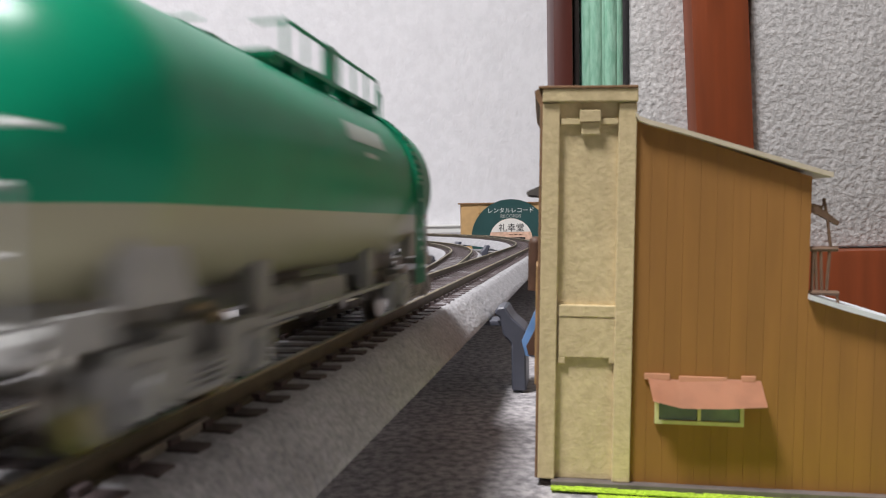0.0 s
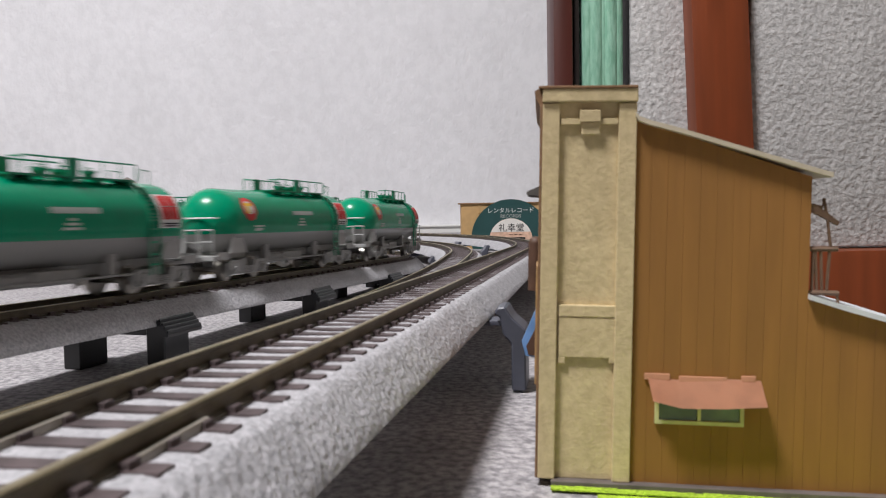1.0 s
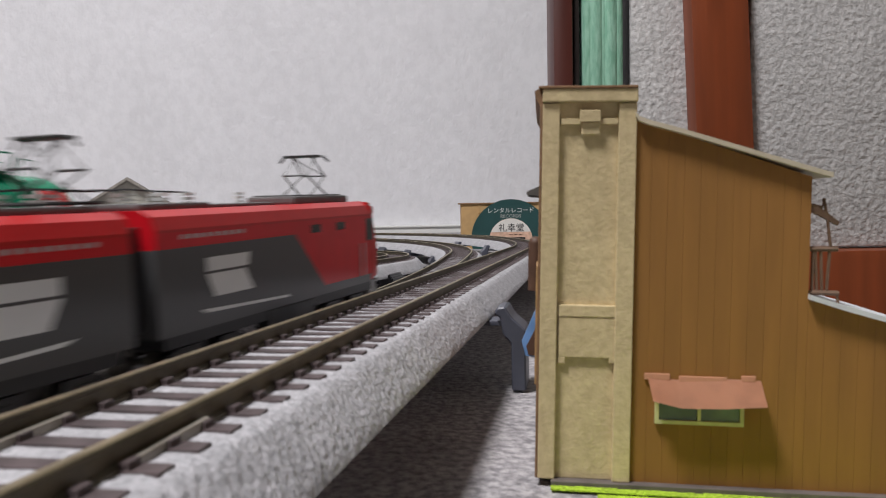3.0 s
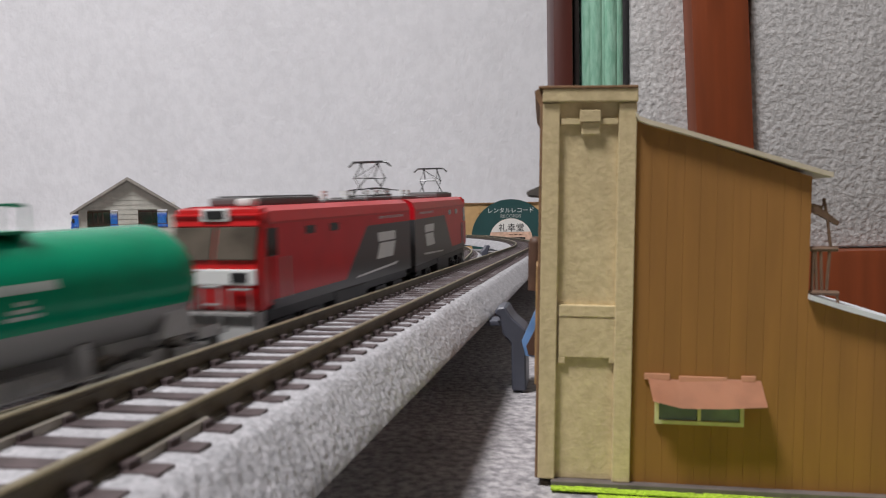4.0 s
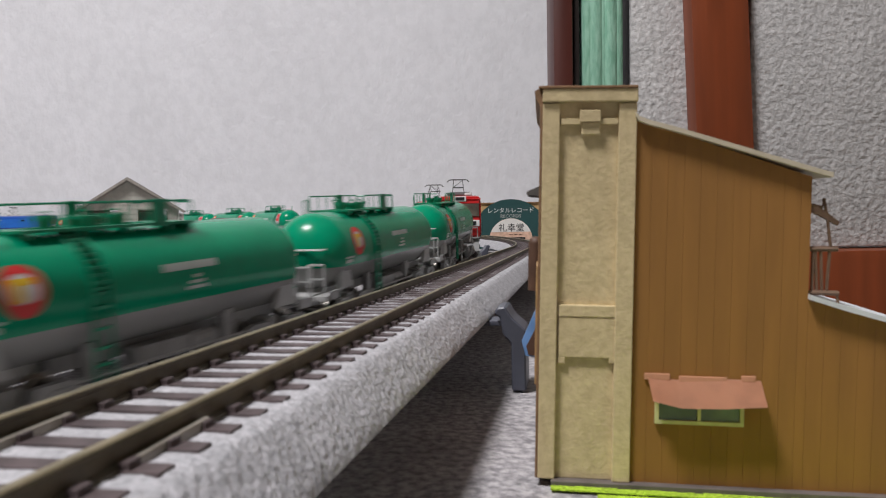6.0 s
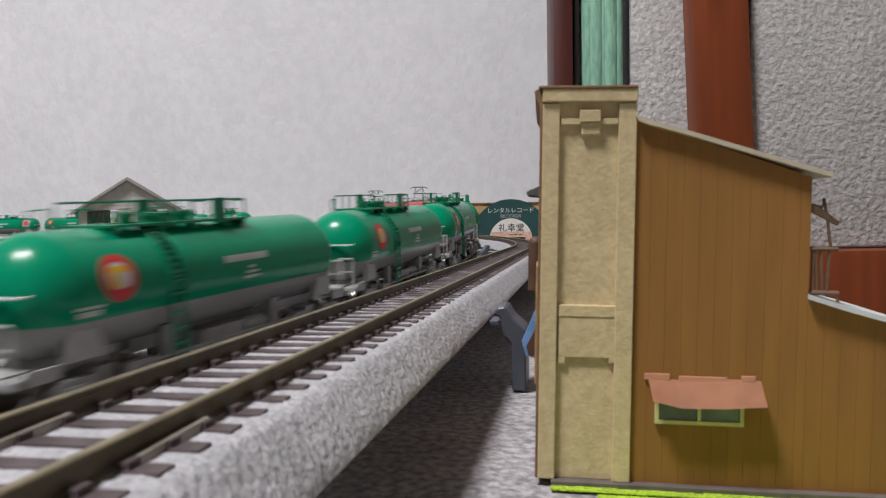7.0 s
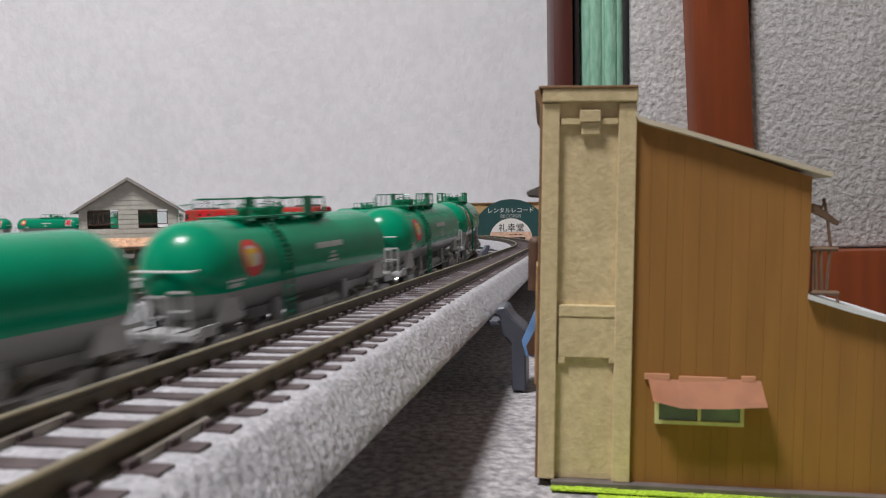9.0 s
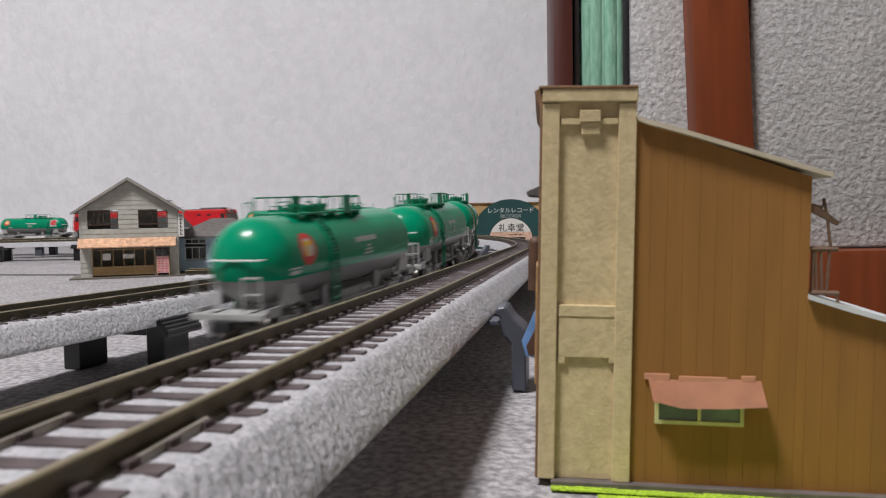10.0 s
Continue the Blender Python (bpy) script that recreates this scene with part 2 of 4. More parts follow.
def build_ground():
    """The carpet: one thick sheet that follows the boards under it."""
    bm = bmesh.new()
    xs = [-1600, -1000, -500, -400, -320, -305, -290, -275, -260, -245, -230, -150, -60, -20] + [-10 + 4 * k for k in range(16)] + [70, 100, 130]
    ys = [-2000, -1000, -300, 0, 40] + [50 + 6 * k for k in range(19)] + [180, 300, 500, 540, 560, 580, 600, 620, 640, 660, 680, 800, 1000, 1146]
    v = [[bm.verts.new((x, y, carpet_height(x, y))) for y in ys] for x in xs]
    w = [[bm.verts.new((x, y, -12)) for y in ys] for x in xs]
    for i in range(len(xs) - 1):
        for k in range(len(ys) - 1):
            bm.faces.new((v[i][k], v[i + 1][k], v[i + 1][k + 1], v[i][k + 1]))
            bm.faces.new((w[i][k], w[i][k + 1], w[i + 1][k + 1], w[i + 1][k]))
    rim = [(0, k) for k in range(len(ys))] + [(i, len(ys) - 1) for i in range(1, len(xs))] + [(len(xs) - 1, k) for k in range(len(ys) - 2, -1, -1)] + [(i, 0) for i in range(len(xs) - 2, 0, -1)]
    for (a, b), (c, d) in zip(rim, rim[1:] + rim[:1]):
        bm.faces.new((v[a][b], v[c][d], w[c][d], w[a][b]))
    bmesh.ops.recalc_face_normals(bm, faces=bm.faces)
    tagged(part("ground", bm, CARPET, None, local=ROOM.copy()), kind="structure")

build_ground()
room_box("wall_north", -2400, 1500, 1150, 1250, -700, 1800, WALLPAPER)
# Unseen walls close the room; their darker tone holds down the fill light.
room_box("wall_south", -2400, 1500, -2500, -2400, -700, 1800, BACK_WALL)
room_box("wall_west", -2500, -2400, -2500, 1250, -700, 1800, BACK_WALL)
room_box("wall_east", 1500, 1600, -2500, 1250, -700, 1800, BACK_WALL)
room_box("ceiling", -2500, 1600, -2500, 1250, 1800, 1880, CEILING_WHITE)
room_box("floor", -2500, 1600, -2500, 1250, -760, -700, mat("brown_floor_boards", (0.28, 0.16, 0.08), 0.4, vary=0.2, scale=30, stretch=(1, 8, 1)))
bm = bmesh.new()
box(bm, -1600, 130, 1138, 1150, -2, 8.4, 0.8)
box(bm, -1600, 130, 1135, 1150, 8.4, 11.0, 0.8)
tagged(part("baseboard", bm, WHITE_TRIM, None, local=ROOM.copy()), kind="structure")
bm = bmesh.new()
disc(bm, (0, 0, 0), 300, 70, "z", 48)
shade = part("ceiling_light", bm, WHITE_TRIM, smooth=True)
shade.matrix_basis = pose(LAMP[0], LAMP[1], LAMP[2] + 0.065)
tagged(shade, "round white ceiling light on the ceiling", "ceiling light")
# platform legs
bm = bmesh.new()
box(bm, -1560, 90, -1950, 1100, -700, -12.5)
tagged(part("platform", bm, mat("platform_board", (0.3, 0.24, 0.18), 0.6, vary=0.15, scale=40), None, local=ROOM.copy()),
       "wooden platform under the grey carpet", "platform")

# a seam in the carpet
bm = bmesh.new()
for k in range(24):
    x = -420 + k * 11
    box(bm, x, x + 10.8, 400 + 5 * math.sin(k * 0.35) + k * 0.9, 401.6 + 5 * math.sin(k * 0.35) + k * 0.9, -0.5, 0.8)
tagged(part("carpet_seam", bm, mat("seam_shadow_grey", (0.2, 0.19, 0.19), 0.95), None), kind="structure", label="dark seam in the grey carpet")

# ---- tracks ----
def sweep(bm, line, s0, s1, profile, step):
    """A closed cross-section (offset to the left, height over the rail top) along a line."""
    n = max(2, round((s1 - s0) / step))
    rings = []
    for i in range(n + 1):
        s = s0 + (s1 - s0) * i / n
        p, d = line.at(s), line.way(s)
        left = Vector((-d.y, d.x, 0)).normalized()
        rings.append([bm.verts.new(p + left * a + Vector((0, 0, b))) for a, b in profile])
    m = len(profile)
    for u, w in zip(rings, rings[1:]):
        for k in range(m):
            bm.faces.new((u[k], w[k], w[(k + 1) % m], u[(k + 1) % m]))
    bm.faces.new(rings[0]), bm.faces.new(rings[-1][::-1])
    bmesh.ops.recalc_face_normals(bm, faces=bm.faces)

def bed_profile():
    """Ballast top and rounded shoulders over a thin moulded shell."""
    half = [(0, -1.8), (2.4, -1.8), (4.4, -1.8), (5.6, -1.8), (7.0, -1.8), (8.0, -1.82), (8.7, -1.95), (9.3, -2.3), (9.9, -2.9), (10.5, -3.6), (11.1, -4.3), (11.7, -5.0), (12.2, -5.7), (12.5, -6.2), (12.6, -6.6)]
    return [(-a, b) for a, b in half[::-1]] + half[1:] + [(11.6, -6.6), (8, -4.6), (-8, -4.6), (-11.6, -6.6)]

BED = bed_profile()
CRUST = 29  # points of the profile that are ballast

def rail_profile(c):
    return [(c - 0.65, -1.75), (c - 0.65, -1.55), (c - 0.2, -1.4), (c - 0.2, -0.5), (c - 0.36, -0.38), (c - 0.36, -0.1), (c - 0.24, 0.0),
            (c + 0.24, 0.0), (c + 0.36, -0.1), (c + 0.36, -0.38), (c + 0.2, -0.5), (c + 0.2, -1.4), (c + 0.65, -1.55), (c + 0.65, -1.75)]

PITCH = 4.35
LATER = []  # sleepers, laid last

def track(line, s0, s1, near, label, joints=()):
    root = empty("railway_track", Matrix(), label, "railway track", "model tracks")
    for a, b, step in ((s0, near[0], 6.0), (near[0], near[1], 0.8), (near[1], s1, 6.0)):
        bm = bmesh.new()
        if b - a < 1:
            bm.free()
            continue
        sweep(bm, line, a, b, BED, step)
        if step < 1:  # stony relief where the camera is close
            bm.verts.ensure_lookup_table()
            for k, v in enumerate(bm.verts):
                if 0 < k % len(BED) < CRUST - 1:
                    v.co += Vector((noise.noise(v.co * 1.1), noise.noise(v.co * 1.1 + Vector((9, 3, 5))), noise.noise(v.co * 1.3 + Vector((2, 7, 1))))) * 0.22
        part("roadbed", bm, BALLAST, root, "speckled grey moulded ballast", smooth=step < 1)
    for c in (-5.0, 5.0):
        bm = bmesh.new()
        sweep(bm, line, s0, s1, rail_profile(c), 6)
        part("rail", bm, [RAIL_WEB, RAIL], root, "dull brassy metal rail", smooth=True, faces=lambda k: 1 if k % 14 in (5, 6, 7) else 0)
    bm = bmesh.new()
    for s in joints:  # rail joiners and their clear gap
        p, d = line.at(s), line.way(s)
        m = Matrix.Translation(p) @ Matrix.Rotation(math.atan2(d.y, d.x), 4, "Z")
        for c in (-5.0, 5.0):
            box(bm, -4.4, 4.4, c - 0.95, c - 0.45, -1.9, -1.15, 0.2, m)
            box(bm, -4.4, 4.4, c + 0.45, c + 0.95, -1.9, -1.15, 0.2, m)
    if joints:
        parts("rail_joiner", bm, mat("grey_joiner_plastic", (0.30, 0.27, 0.23), 0.45), root, "pale rail joiner")
    LATER.append((root, line, s0, s1, near))
    return root

def sleepers(root, line, s0, s1, near):
    """Sleepers nearest to the camera as single pieces; the far ones in one mesh."""
    def shape():
        b = bmesh.new()
        box(b, -0.85, 0.85, -8.0, 8.0, -3.1, -1.62)
        for c in (-5.0, 5.0):
            box(b, -0.6, 0.6, c - 1.15, c - 0.5, -1.7, -1.2)
            box(b, -0.6, 0.6, c + 0.5, c + 1.15, -1.7, -1.2)
        return b
    far, shared = bmesh.new(), None
    count = int((s1 - s0) / PITCH)
    rows = []
    for i in range(count):
        s = s0 + (i + 0.5) * PITCH
        p, d = line.at(s), line.way(s)
        m = Matrix.Translation(p) @ Matrix.Rotation(math.atan2(d.y, d.x), 4, "Z")
        if near[0] < s < near[1]:
            if shared is None:
                ob = part("sleeper", shape(), SLEEPER, root)
                shared = ob.data
            else:
                ob = new("sleeper", shared)
                ob.parent = root
            ob.matrix_basis = Matrix.Translation(p * MM) @ Matrix.Rotation(math.atan2(d.y, d.x), 4, "Z")
        else:
            rows.append(m)
    v, f = [], []
    b = shape()
    b.verts.index_update()
    base, faces = [k.co.copy() for k in b.verts], [[k.index for k in q.verts] for q in b.faces]
    b.free()
    for m in rows:
        o = len(v)
        v += [tuple((m @ k) * MM) for k in base]
        f += [[o + k for k in q] for q in faces]
    me = bpy.data.meshes.new("sleeper_strip")
    me.from_pydata(v, [], f)
    me.materials.append(SLEEPER)
    ob = new("sleeper_strip", me)
    ob.parent = root
    tagged(ob, "row of brown sleepers further along the track", kind="stuff")

track(OUTER, -1690, 1580, (20, 470), "elevated outer model track with brown sleepers and grey ballast", [44, 292])
track(MIDDLE, -1620, 1290, (60, 420), "middle model track curving beside the outer one", [300])
track(INNER, -1090, 500, (90, 420), "elevated inner model track on black piers", [205])
track(LOOP, 46, 1500, (47, 240), "far model track on slate grey piers", [250, 520])

# ---- piers ----
def pier(line, s, material, label, flare=False):
    p, d = line.at(s), line.way(s)
    foot = ROOM.inverted() @ Vector((p.x, p.y, 0))
    g = carpet_height(foot.x, foot.y)
    h = p.z - 6.6 - g
    root = empty("track_pier", Matrix.Translation(Vector((p.x, p.y, g)) * MM) @ Matrix.Rotation(math.atan2(d.y, d.x), 4, "Z"), label, "pier", "track piers")
    for sgn in (-1, 1):
        bm = bmesh.new()
        if flare:
            prism(bm, [(sgn * a, b) for a, b in ((16.8, 0), (19.5, 0), (19.5, h - 1.7), (17.0, h + 0.6), (15.8, h + 2.6), (14.2, h + 2.4), (13.6, h + 1.4), (14.7, h + 0.6), (15.3, h - 2.7), (16.8, h - 4.3))], "x", -4.2, 4.2)
        else:
            prism(bm, [(sgn * a, b) for a, b in ((8.5, 0), (13.2, 0), (13.2, h), (8.5, h))], "x", -4.4, 4.4)
        bmesh.ops.bevel(bm, geom=bm.edges[:], offset=0.3, segments=1, affect="EDGES")
        part("column", bm, material, root)
    bm = bmesh.new()
    box(bm, -3.2, 3.2, -16.5 if flare else -8.6, 16.5 if flare else 8.6, max(0.1, h - (1.1 if flare else 2.4)), h - 0.2, 0.2)
    part("beam", bm, material, root)
    for sgn in (-1, 1) if not flare else ():
        bm = bmesh.new()
        prism(bm, [(sgn * 12.7, h - 1.2), (sgn * 15.2, h - 2.2), (sgn * 15.4, h - 1.6), (sgn * 12.9, h + 1.4), (sgn * 12.6, h + 1.4)], "x", -6.2, 6.2)
        for k in range(4):
            y, z = 13.1 + k * 0.62, h + 1.35 - k * 0.75
            prism(bm, [(sgn * (y - 0.1), z - 0.4), (sgn * (y + 0.34), z - 0.5), (sgn * (y + 0.34), z + 0.12), (sgn * y, z + 0.34)], "x", -6.0, 6.0)
        part("clip", bm, material, root, "ribbed clip that holds the track")
    return root

BLACK_PIER = "low black plastic pier under the inner track"
for s in (96, 162, 235, 300, 346, 410, 480):
    pier(INNER, s, PIER, BLACK_PIER)
for s in (30, 150, 300, 430, 520, 600, 700, 800, 920, 1020, 1120, 1220):
    pier(OUTER, s, PIER_LIGHT, "slate grey plastic pier under the outer track", True)
for s in (210, 330, 415, 470, 530, 600, 700, 800, 880, 960, 1040, 1120):
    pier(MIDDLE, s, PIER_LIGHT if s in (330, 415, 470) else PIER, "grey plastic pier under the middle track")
for s in (80, 150, 260, 340, 420, 473, 527, 580, 640, 705, 770, 834, 905, 975, 1050, 1130):
    pier(LOOP, s, PIER_LIGHT, "slate grey plastic pier under the far track")

# ---- tank wagon: x forward, rail top at z = 0 ----
def bogie(parent, x, material, wheelbase=14.0, name="bogie"):
    bm = bmesh.new()
    box(bm, x - 2, x + 2, -6.6, 6.6, 3.0, 5.6, 0.3)
    root = part(name, bm, material, parent, "moulded bogie with side frames")
    for sgn in (-1, 1):
        bm = bmesh.new()
        y = sgn * 7.4
        prism(bm, [(x - 10, 4.6), (x - 8.5, 5.2), (x - 3, 5.2), (x - 2.4, 3.6), (x + 2.4, 3.6), (x + 3, 5.2), (x + 8.5, 5.2), (x + 10, 4.6), (x + 10, 3.0), (x + 5, 2.6), (x + 3, 1.6), (x - 3, 1.6), (x - 5, 2.6), (x - 10, 3.0)],
              "y", y - 0.7, y + 0.7)
        for k in (-1, 1):
            box(bm, x + k * 7 - 1.6, x + k * 7 + 1.6, y + sgn * 0.4 - 0.7, y + sgn * 0.4 + 0.7, 1.7, 4.4, 0.3)
            disc(bm, (x + k * 7, y + sgn * 1.1, 3.0), 0.9, 0.8, "y", 12)
            box(bm, x + k * 9.4 - 0.3, x + k * 9.4 + 0.3, y - 0.5, y + 0.5, 1.2, 4.0)
        for k in (-1.3, 0, 1.3):
            for m in range(4):
                disc(bm, (x + k, y + sgn * 0.6, 2.1 + m * 0.42), 0.55, 0.24, "z", 8)
        part("side_frame", bm, material, root)
    for k in (-1, 1):
        for sgn in (-1, 1):
            bm = bmesh.new()
            disc(bm, (x + k * wheelbase / 2, sgn * 4.7, 2.85), 2.85, 1.3, "y", 20)
            disc(bm, (x + k * wheelbase / 2, sgn * 4.0, 2.85), 3.4, 0.4, "y", 20)
            disc(bm, (x + k * wheelbase / 2, sgn * 2.2, 2.85), 0.6, 4.4, "y", 8)
            part("wheel", bm, WHEEL, root, "shiny metal wheel", smooth=True)

def on_tank(y_side, x, ang, w, h, lift=0.06, cz=15.4, r=8.7, n=6):
    """Faces of a patch bent round the tank: centre at x and an angle over the middle line."""
    out = []
    for i in range(n + 1):
        a = ang + (i / n - 0.5) * h / r
        out.append((y_side * (r + lift) * math.cos(a), cz + (r + lift) * math.sin(a)))
    return out

def patch(bm, side, x, ang, w, h, lift=0.06):
    ring = on_tank(side, x, ang, w, h, lift)
    rows = [(bm.verts.new((x - w / 2, y, z)), bm.verts.new((x + w / 2, y, z))) for y, z in ring]
    for a, b in zip(rows, rows[1:]):
        bm.faces.new((a[0], a[1], b[1], b[0]))

def round_patch(bm, side, x, ang, r0, r1, lift, a0=0, a1=360):
    """A ring or disc on the tank's side."""
    n = 28
    def at(rad, t):
        dx, dh = rad * math.cos(t), rad * math.sin(t)
        a = ang + dh / 8.7
        return (x + dx, side * (8.7 + lift) * math.cos(a), 15.4 + (8.7 + lift) * math.sin(a))
    t = [radians(a0 + (a1 - a0) * k / n) for k in range(n + 1)]
    u, w = [bm.verts.new(at(r0, k)) for k in t], [bm.verts.new(at(r1, k)) for k in t]
    for k in range(n):
        bm.faces.new((u[k], u[k + 1], w[k + 1], w[k]))

def build_wagon(label="green and grey model tank wagon on the track", paint=None, r=8.7, marked=True):
    cz = 15.4 + r - 8.7  # the tank's bottom stays at one height
    root = empty("tank_wagon", Matrix(), label, "tank wagon", "tank wagons")
    # tank with dished ends
    end = [(33.6 + 7.6 * math.cos(radians(a)), max(0.01, 9.0 * math.sin(radians(a)))) for a in (0, 8, 18, 28, 38, 48, 58, 68, 78, 85, 90)] + [(33.0, 9.0)]
    prof = [(-x, y * r / 9.0) for x, y in end] + [(x, y * r / 9.0) for x, y in end[::-1]]
    bm = bmesh.new()
    n = 48
    rings = [[bm.verts.new((x, q * math.cos(2 * math.pi * k / n), cz + q * math.sin(2 * math.pi * k / n))) for k in range(n)] for x, q in prof]
    for u, w in zip(rings, rings[1:]):
        for k in range(n):
            bm.faces.new((u[k], u[(k + 1) % n], w[(k + 1) % n], w[k]))
    bmesh.ops.remove_doubles(bm, verts=bm.verts, dist=0.02)
    bmesh.ops.recalc_face_normals(bm, faces=bm.faces)
    part("tank", bm, paint or TANK, root, "glossy green tank with grey underside", smooth=True)
    # walkway on top, with a rail and one upright plate on each side
    top = cz + r
    bm = bmesh.new()
    box(bm, -24, 10, -4.8, -2.9, top - 0.1, top + 0.3)
    box(bm, -24, 10, 2.9, 4.8, top - 0.1, top + 0.3)
    box(bm, -24, -20, -2.88, 2.88, top - 0.1, top + 0.3)
    box(bm, 4, 10, -2.88, 2.88, top - 0.1, top + 0.3)
    for x in (-23, -14, -5, 4, 9):
        box(bm, x - 0.4, x + 0.4, -4.8, 4.8, top - 1.0, top - 0.12)
    for k in range(6):
        box(bm, -19 + k * 3.6, -17.6 + k * 3.6, -2.86, -2.2, top - 0.1, top + 0.25)
    parts("walkway", bm, GREEN_PLAIN, root)
    for x, y, q in ((-9, 0, 2.5), (-2, 0.6, 1.4), (-15, 0.8, 1.2)):
        bm = bmesh.new()
        disc(bm, (x, y, top + 0.4), q, 2.0, "z", 20)
        disc(bm, (x, y, top + 1.5), q + 0.25, 0.5, "z", 20)
        for k in range(6):
            disc(bm, (x + q * math.cos(k * 1.05), y + q * math.sin(k * 1.05), top + 1.75), 0.3, 0.5, "z", 6)
        tube(bm, [(x - q * 0.6, y, top + 1.7), (x - q * 0.5, y, top + 2.5), (x + q * 0.5, y, top + 2.5), (x + q * 0.6, y, top + 1.7)], 0.16, 5)
        part("manhole", bm, GREEN_PLAIN, root)
    for side, x0, x1, plate, wide in ((-1, -13, 9.5, 1.8, 1.7), (1, -25, 6.5, -6.2, 1.4)):
        y = side * 4.6
        bm = bmesh.new()
        tube(bm, [(x0, y, top), (x0, y, top + 3.1), (x0 + 0.5, y, top + 3.6), (x1 - 0.5, y, top + 3.6), (x1, y, top + 3.1), (x1, y, top)], 0.2, 6)
        for k in range(1, 6):
            x = x0 + (x1 - x0) * k / 6
            tube(bm, [(x, y, top), (x, y, top + 3.6)], 0.13, 5)
        rail = part("handrail", bm, GREEN_PLAIN, root)
        bm = bmesh.new()
        box(bm, plate - wide, plate + wide, y - 0.3, y + 0.3, top - 0.3, top + 3.9, 0.15)
        part("plate", bm, GREEN_PLAIN, rail)
        bm = bmesh.new()
        x = -27.5
        tube(bm, [(x - 3, y * 0.8, top - 0.6), (x - 3, y * 0.8, top + 2.6), (x + 0.5, y * 0.9, top + 2.8), (x + 0.5, y * 0.9, top - 0.3)], 0.16, 5)
        part("end_rail", bm, GREEN_PLAIN, root)
        bm = bmesh.new()
        tube(bm, [(x1, y, top + 3.4), (x1, y * 0.4, top + 3.4)], 0.18, 5)
        part("end_rail", bm, GREEN_PLAIN, root)
    for side, x in ((-1, -15.5), (1, -25)):
        bm = bmesh.new()
        lr = r + 0.25
        arc = [(side * lr * math.cos(radians(a)), cz + lr * math.sin(radians(a))) for a in (70, 55, 40, 25, 10, 0)] + [(side * lr, 9), (side * lr, 4.0)]
        for k in (-1.5, 1.5):
            tube(bm, [(x + k, y, z) for y, z in arc], 0.28, 5)
        for i in range(len(arc) * 2):
            t = i / (len(arc) * 2) * (len(arc) - 1)
            j = int(t)
            y, z = arc[j][0] + (t - j) * (arc[j + 1][0] - arc[j][0]), arc[j][1] + (t - j) * (arc[j + 1][1] - arc[j][1])
            box(bm, x - 1.5, x + 1.5, y - 0.2, y + 0.2, z - 0.2, z + 0.2)
        parts("ladder_bar", bm, GREEN_PLAIN, root)
    # underframe and bogies
    bm = bmesh.new()
    for k in (-1, 1):
        prism(bm, [(k * 22, 5.2), (k * 44.3, 5.2), (k * 44.3, 6.6), (k * 37, 6.6), (k * 34, 9), (k * 22, 7.2)], "y", -3.2, 3.2)
        box(bm, k * 44.2 - 0.45, k * 44.2 + 0.45, -7.6, 7.6, 5.5, 6.7, 0.15)
        box(bm, min(k * 38, k * 43.7), max(k * 38, k * 43.7), -7.2, -4.4, 6.25, 6.6)
        box(bm, min(k * 38, k * 43.7), max(k * 38, k * 43.7), 4.4, 7.2, 6.25, 6.6)
        for y in (-1, 1):
            prism(bm, [(k * 29, 7.2), (k * 36.5, 7.2), (k * 35.5, 11.8), (k * 31, 11.2)], "y", y * 6.9 - 0.6, y * 6.9 + 0.6)
            box(bm, min(k * 37.5, k * 42.5), max(k * 37.5, k * 42.5), y * 7.3 - 0.2, y * 7.3 + 0.2, 5.6, 7.4)
    parts("frame_piece", bm, FRAME_GREY, root)
    for k in (-1, 1):
        bm = bmesh.new()
        for y in (-6.8, -3.2, 3.2, 6.8):
            tube(bm, [(k * 44, y, 6.6), (k * 44, y, 13.2)], 0.23, 5)
        for a, b in ((-6.8, -3.2), (3.2, 6.8)):
            tube(bm, [(k * 44, a, 13.2), (k * 44, b, 13.2)], 0.23, 5)
            tube(bm, [(k * 44, a, 10.2), (k * 44, b, 10.2)], 0.18, 5)
        parts("end_handrail", bm, FRAME_GREY, root)
        bogie(root, k * 29, BOGIE_GREY)
        bm = bmesh.new()
        box(bm, min(k * 43, k * 46.2), max(k * 43, k * 46.2), -1, 1, 3.6, 5.2, 0.3)
        box(bm, k * 46.2 - 0.5, k * 46.2 + 0.5, -1.7, 1.7, 3.4, 5.6, 0.3)
        part("coupler", bm, BLACK, root)
        bm = bmesh.new()  # white grab line across the dished end
        tube(bm, [(k * 39.5, -5.5, 16.2), (k * 41.2, -5.3, 16.2), (k * 41.5, 0, 16.2), (k * 41.2, 5.3, 16.2), (k * 39.5, 5.5, 16.2)], 0.2, 5)
        part("grab_rail", bm, WHITE, root, "white grab rail")
    bm = bmesh.new()
    for side in (-1, 1):
        box(bm, -6, 6, side * 4.4 - 1.6, side * 4.4 + 1.6, 3.6, 6.4, 0.4)
        disc(bm, (10, side * 4.6, 5.0), 1.4, 7, "x", 12)
        for x in (-15, 16):
            prism(bm, [(x - 1.6, 4.4), (x + 1.6, 4.4), (x + 1.2, 8.8), (x - 1.2, 8.8)], "y", side * 5.6 - 0.6, side * 5.6 + 0.6)
        tube(bm, [(-24, side * 7.2, 4.4), (24, side * 7.2, 4.4)], 0.3, 5)
    box(bm, -18, 18, -1.2, 1.2, 4.6, 8)
    parts("brake_gear", bm, BOGIE_GREY, root)
    # markings
    if not marked:
        return root
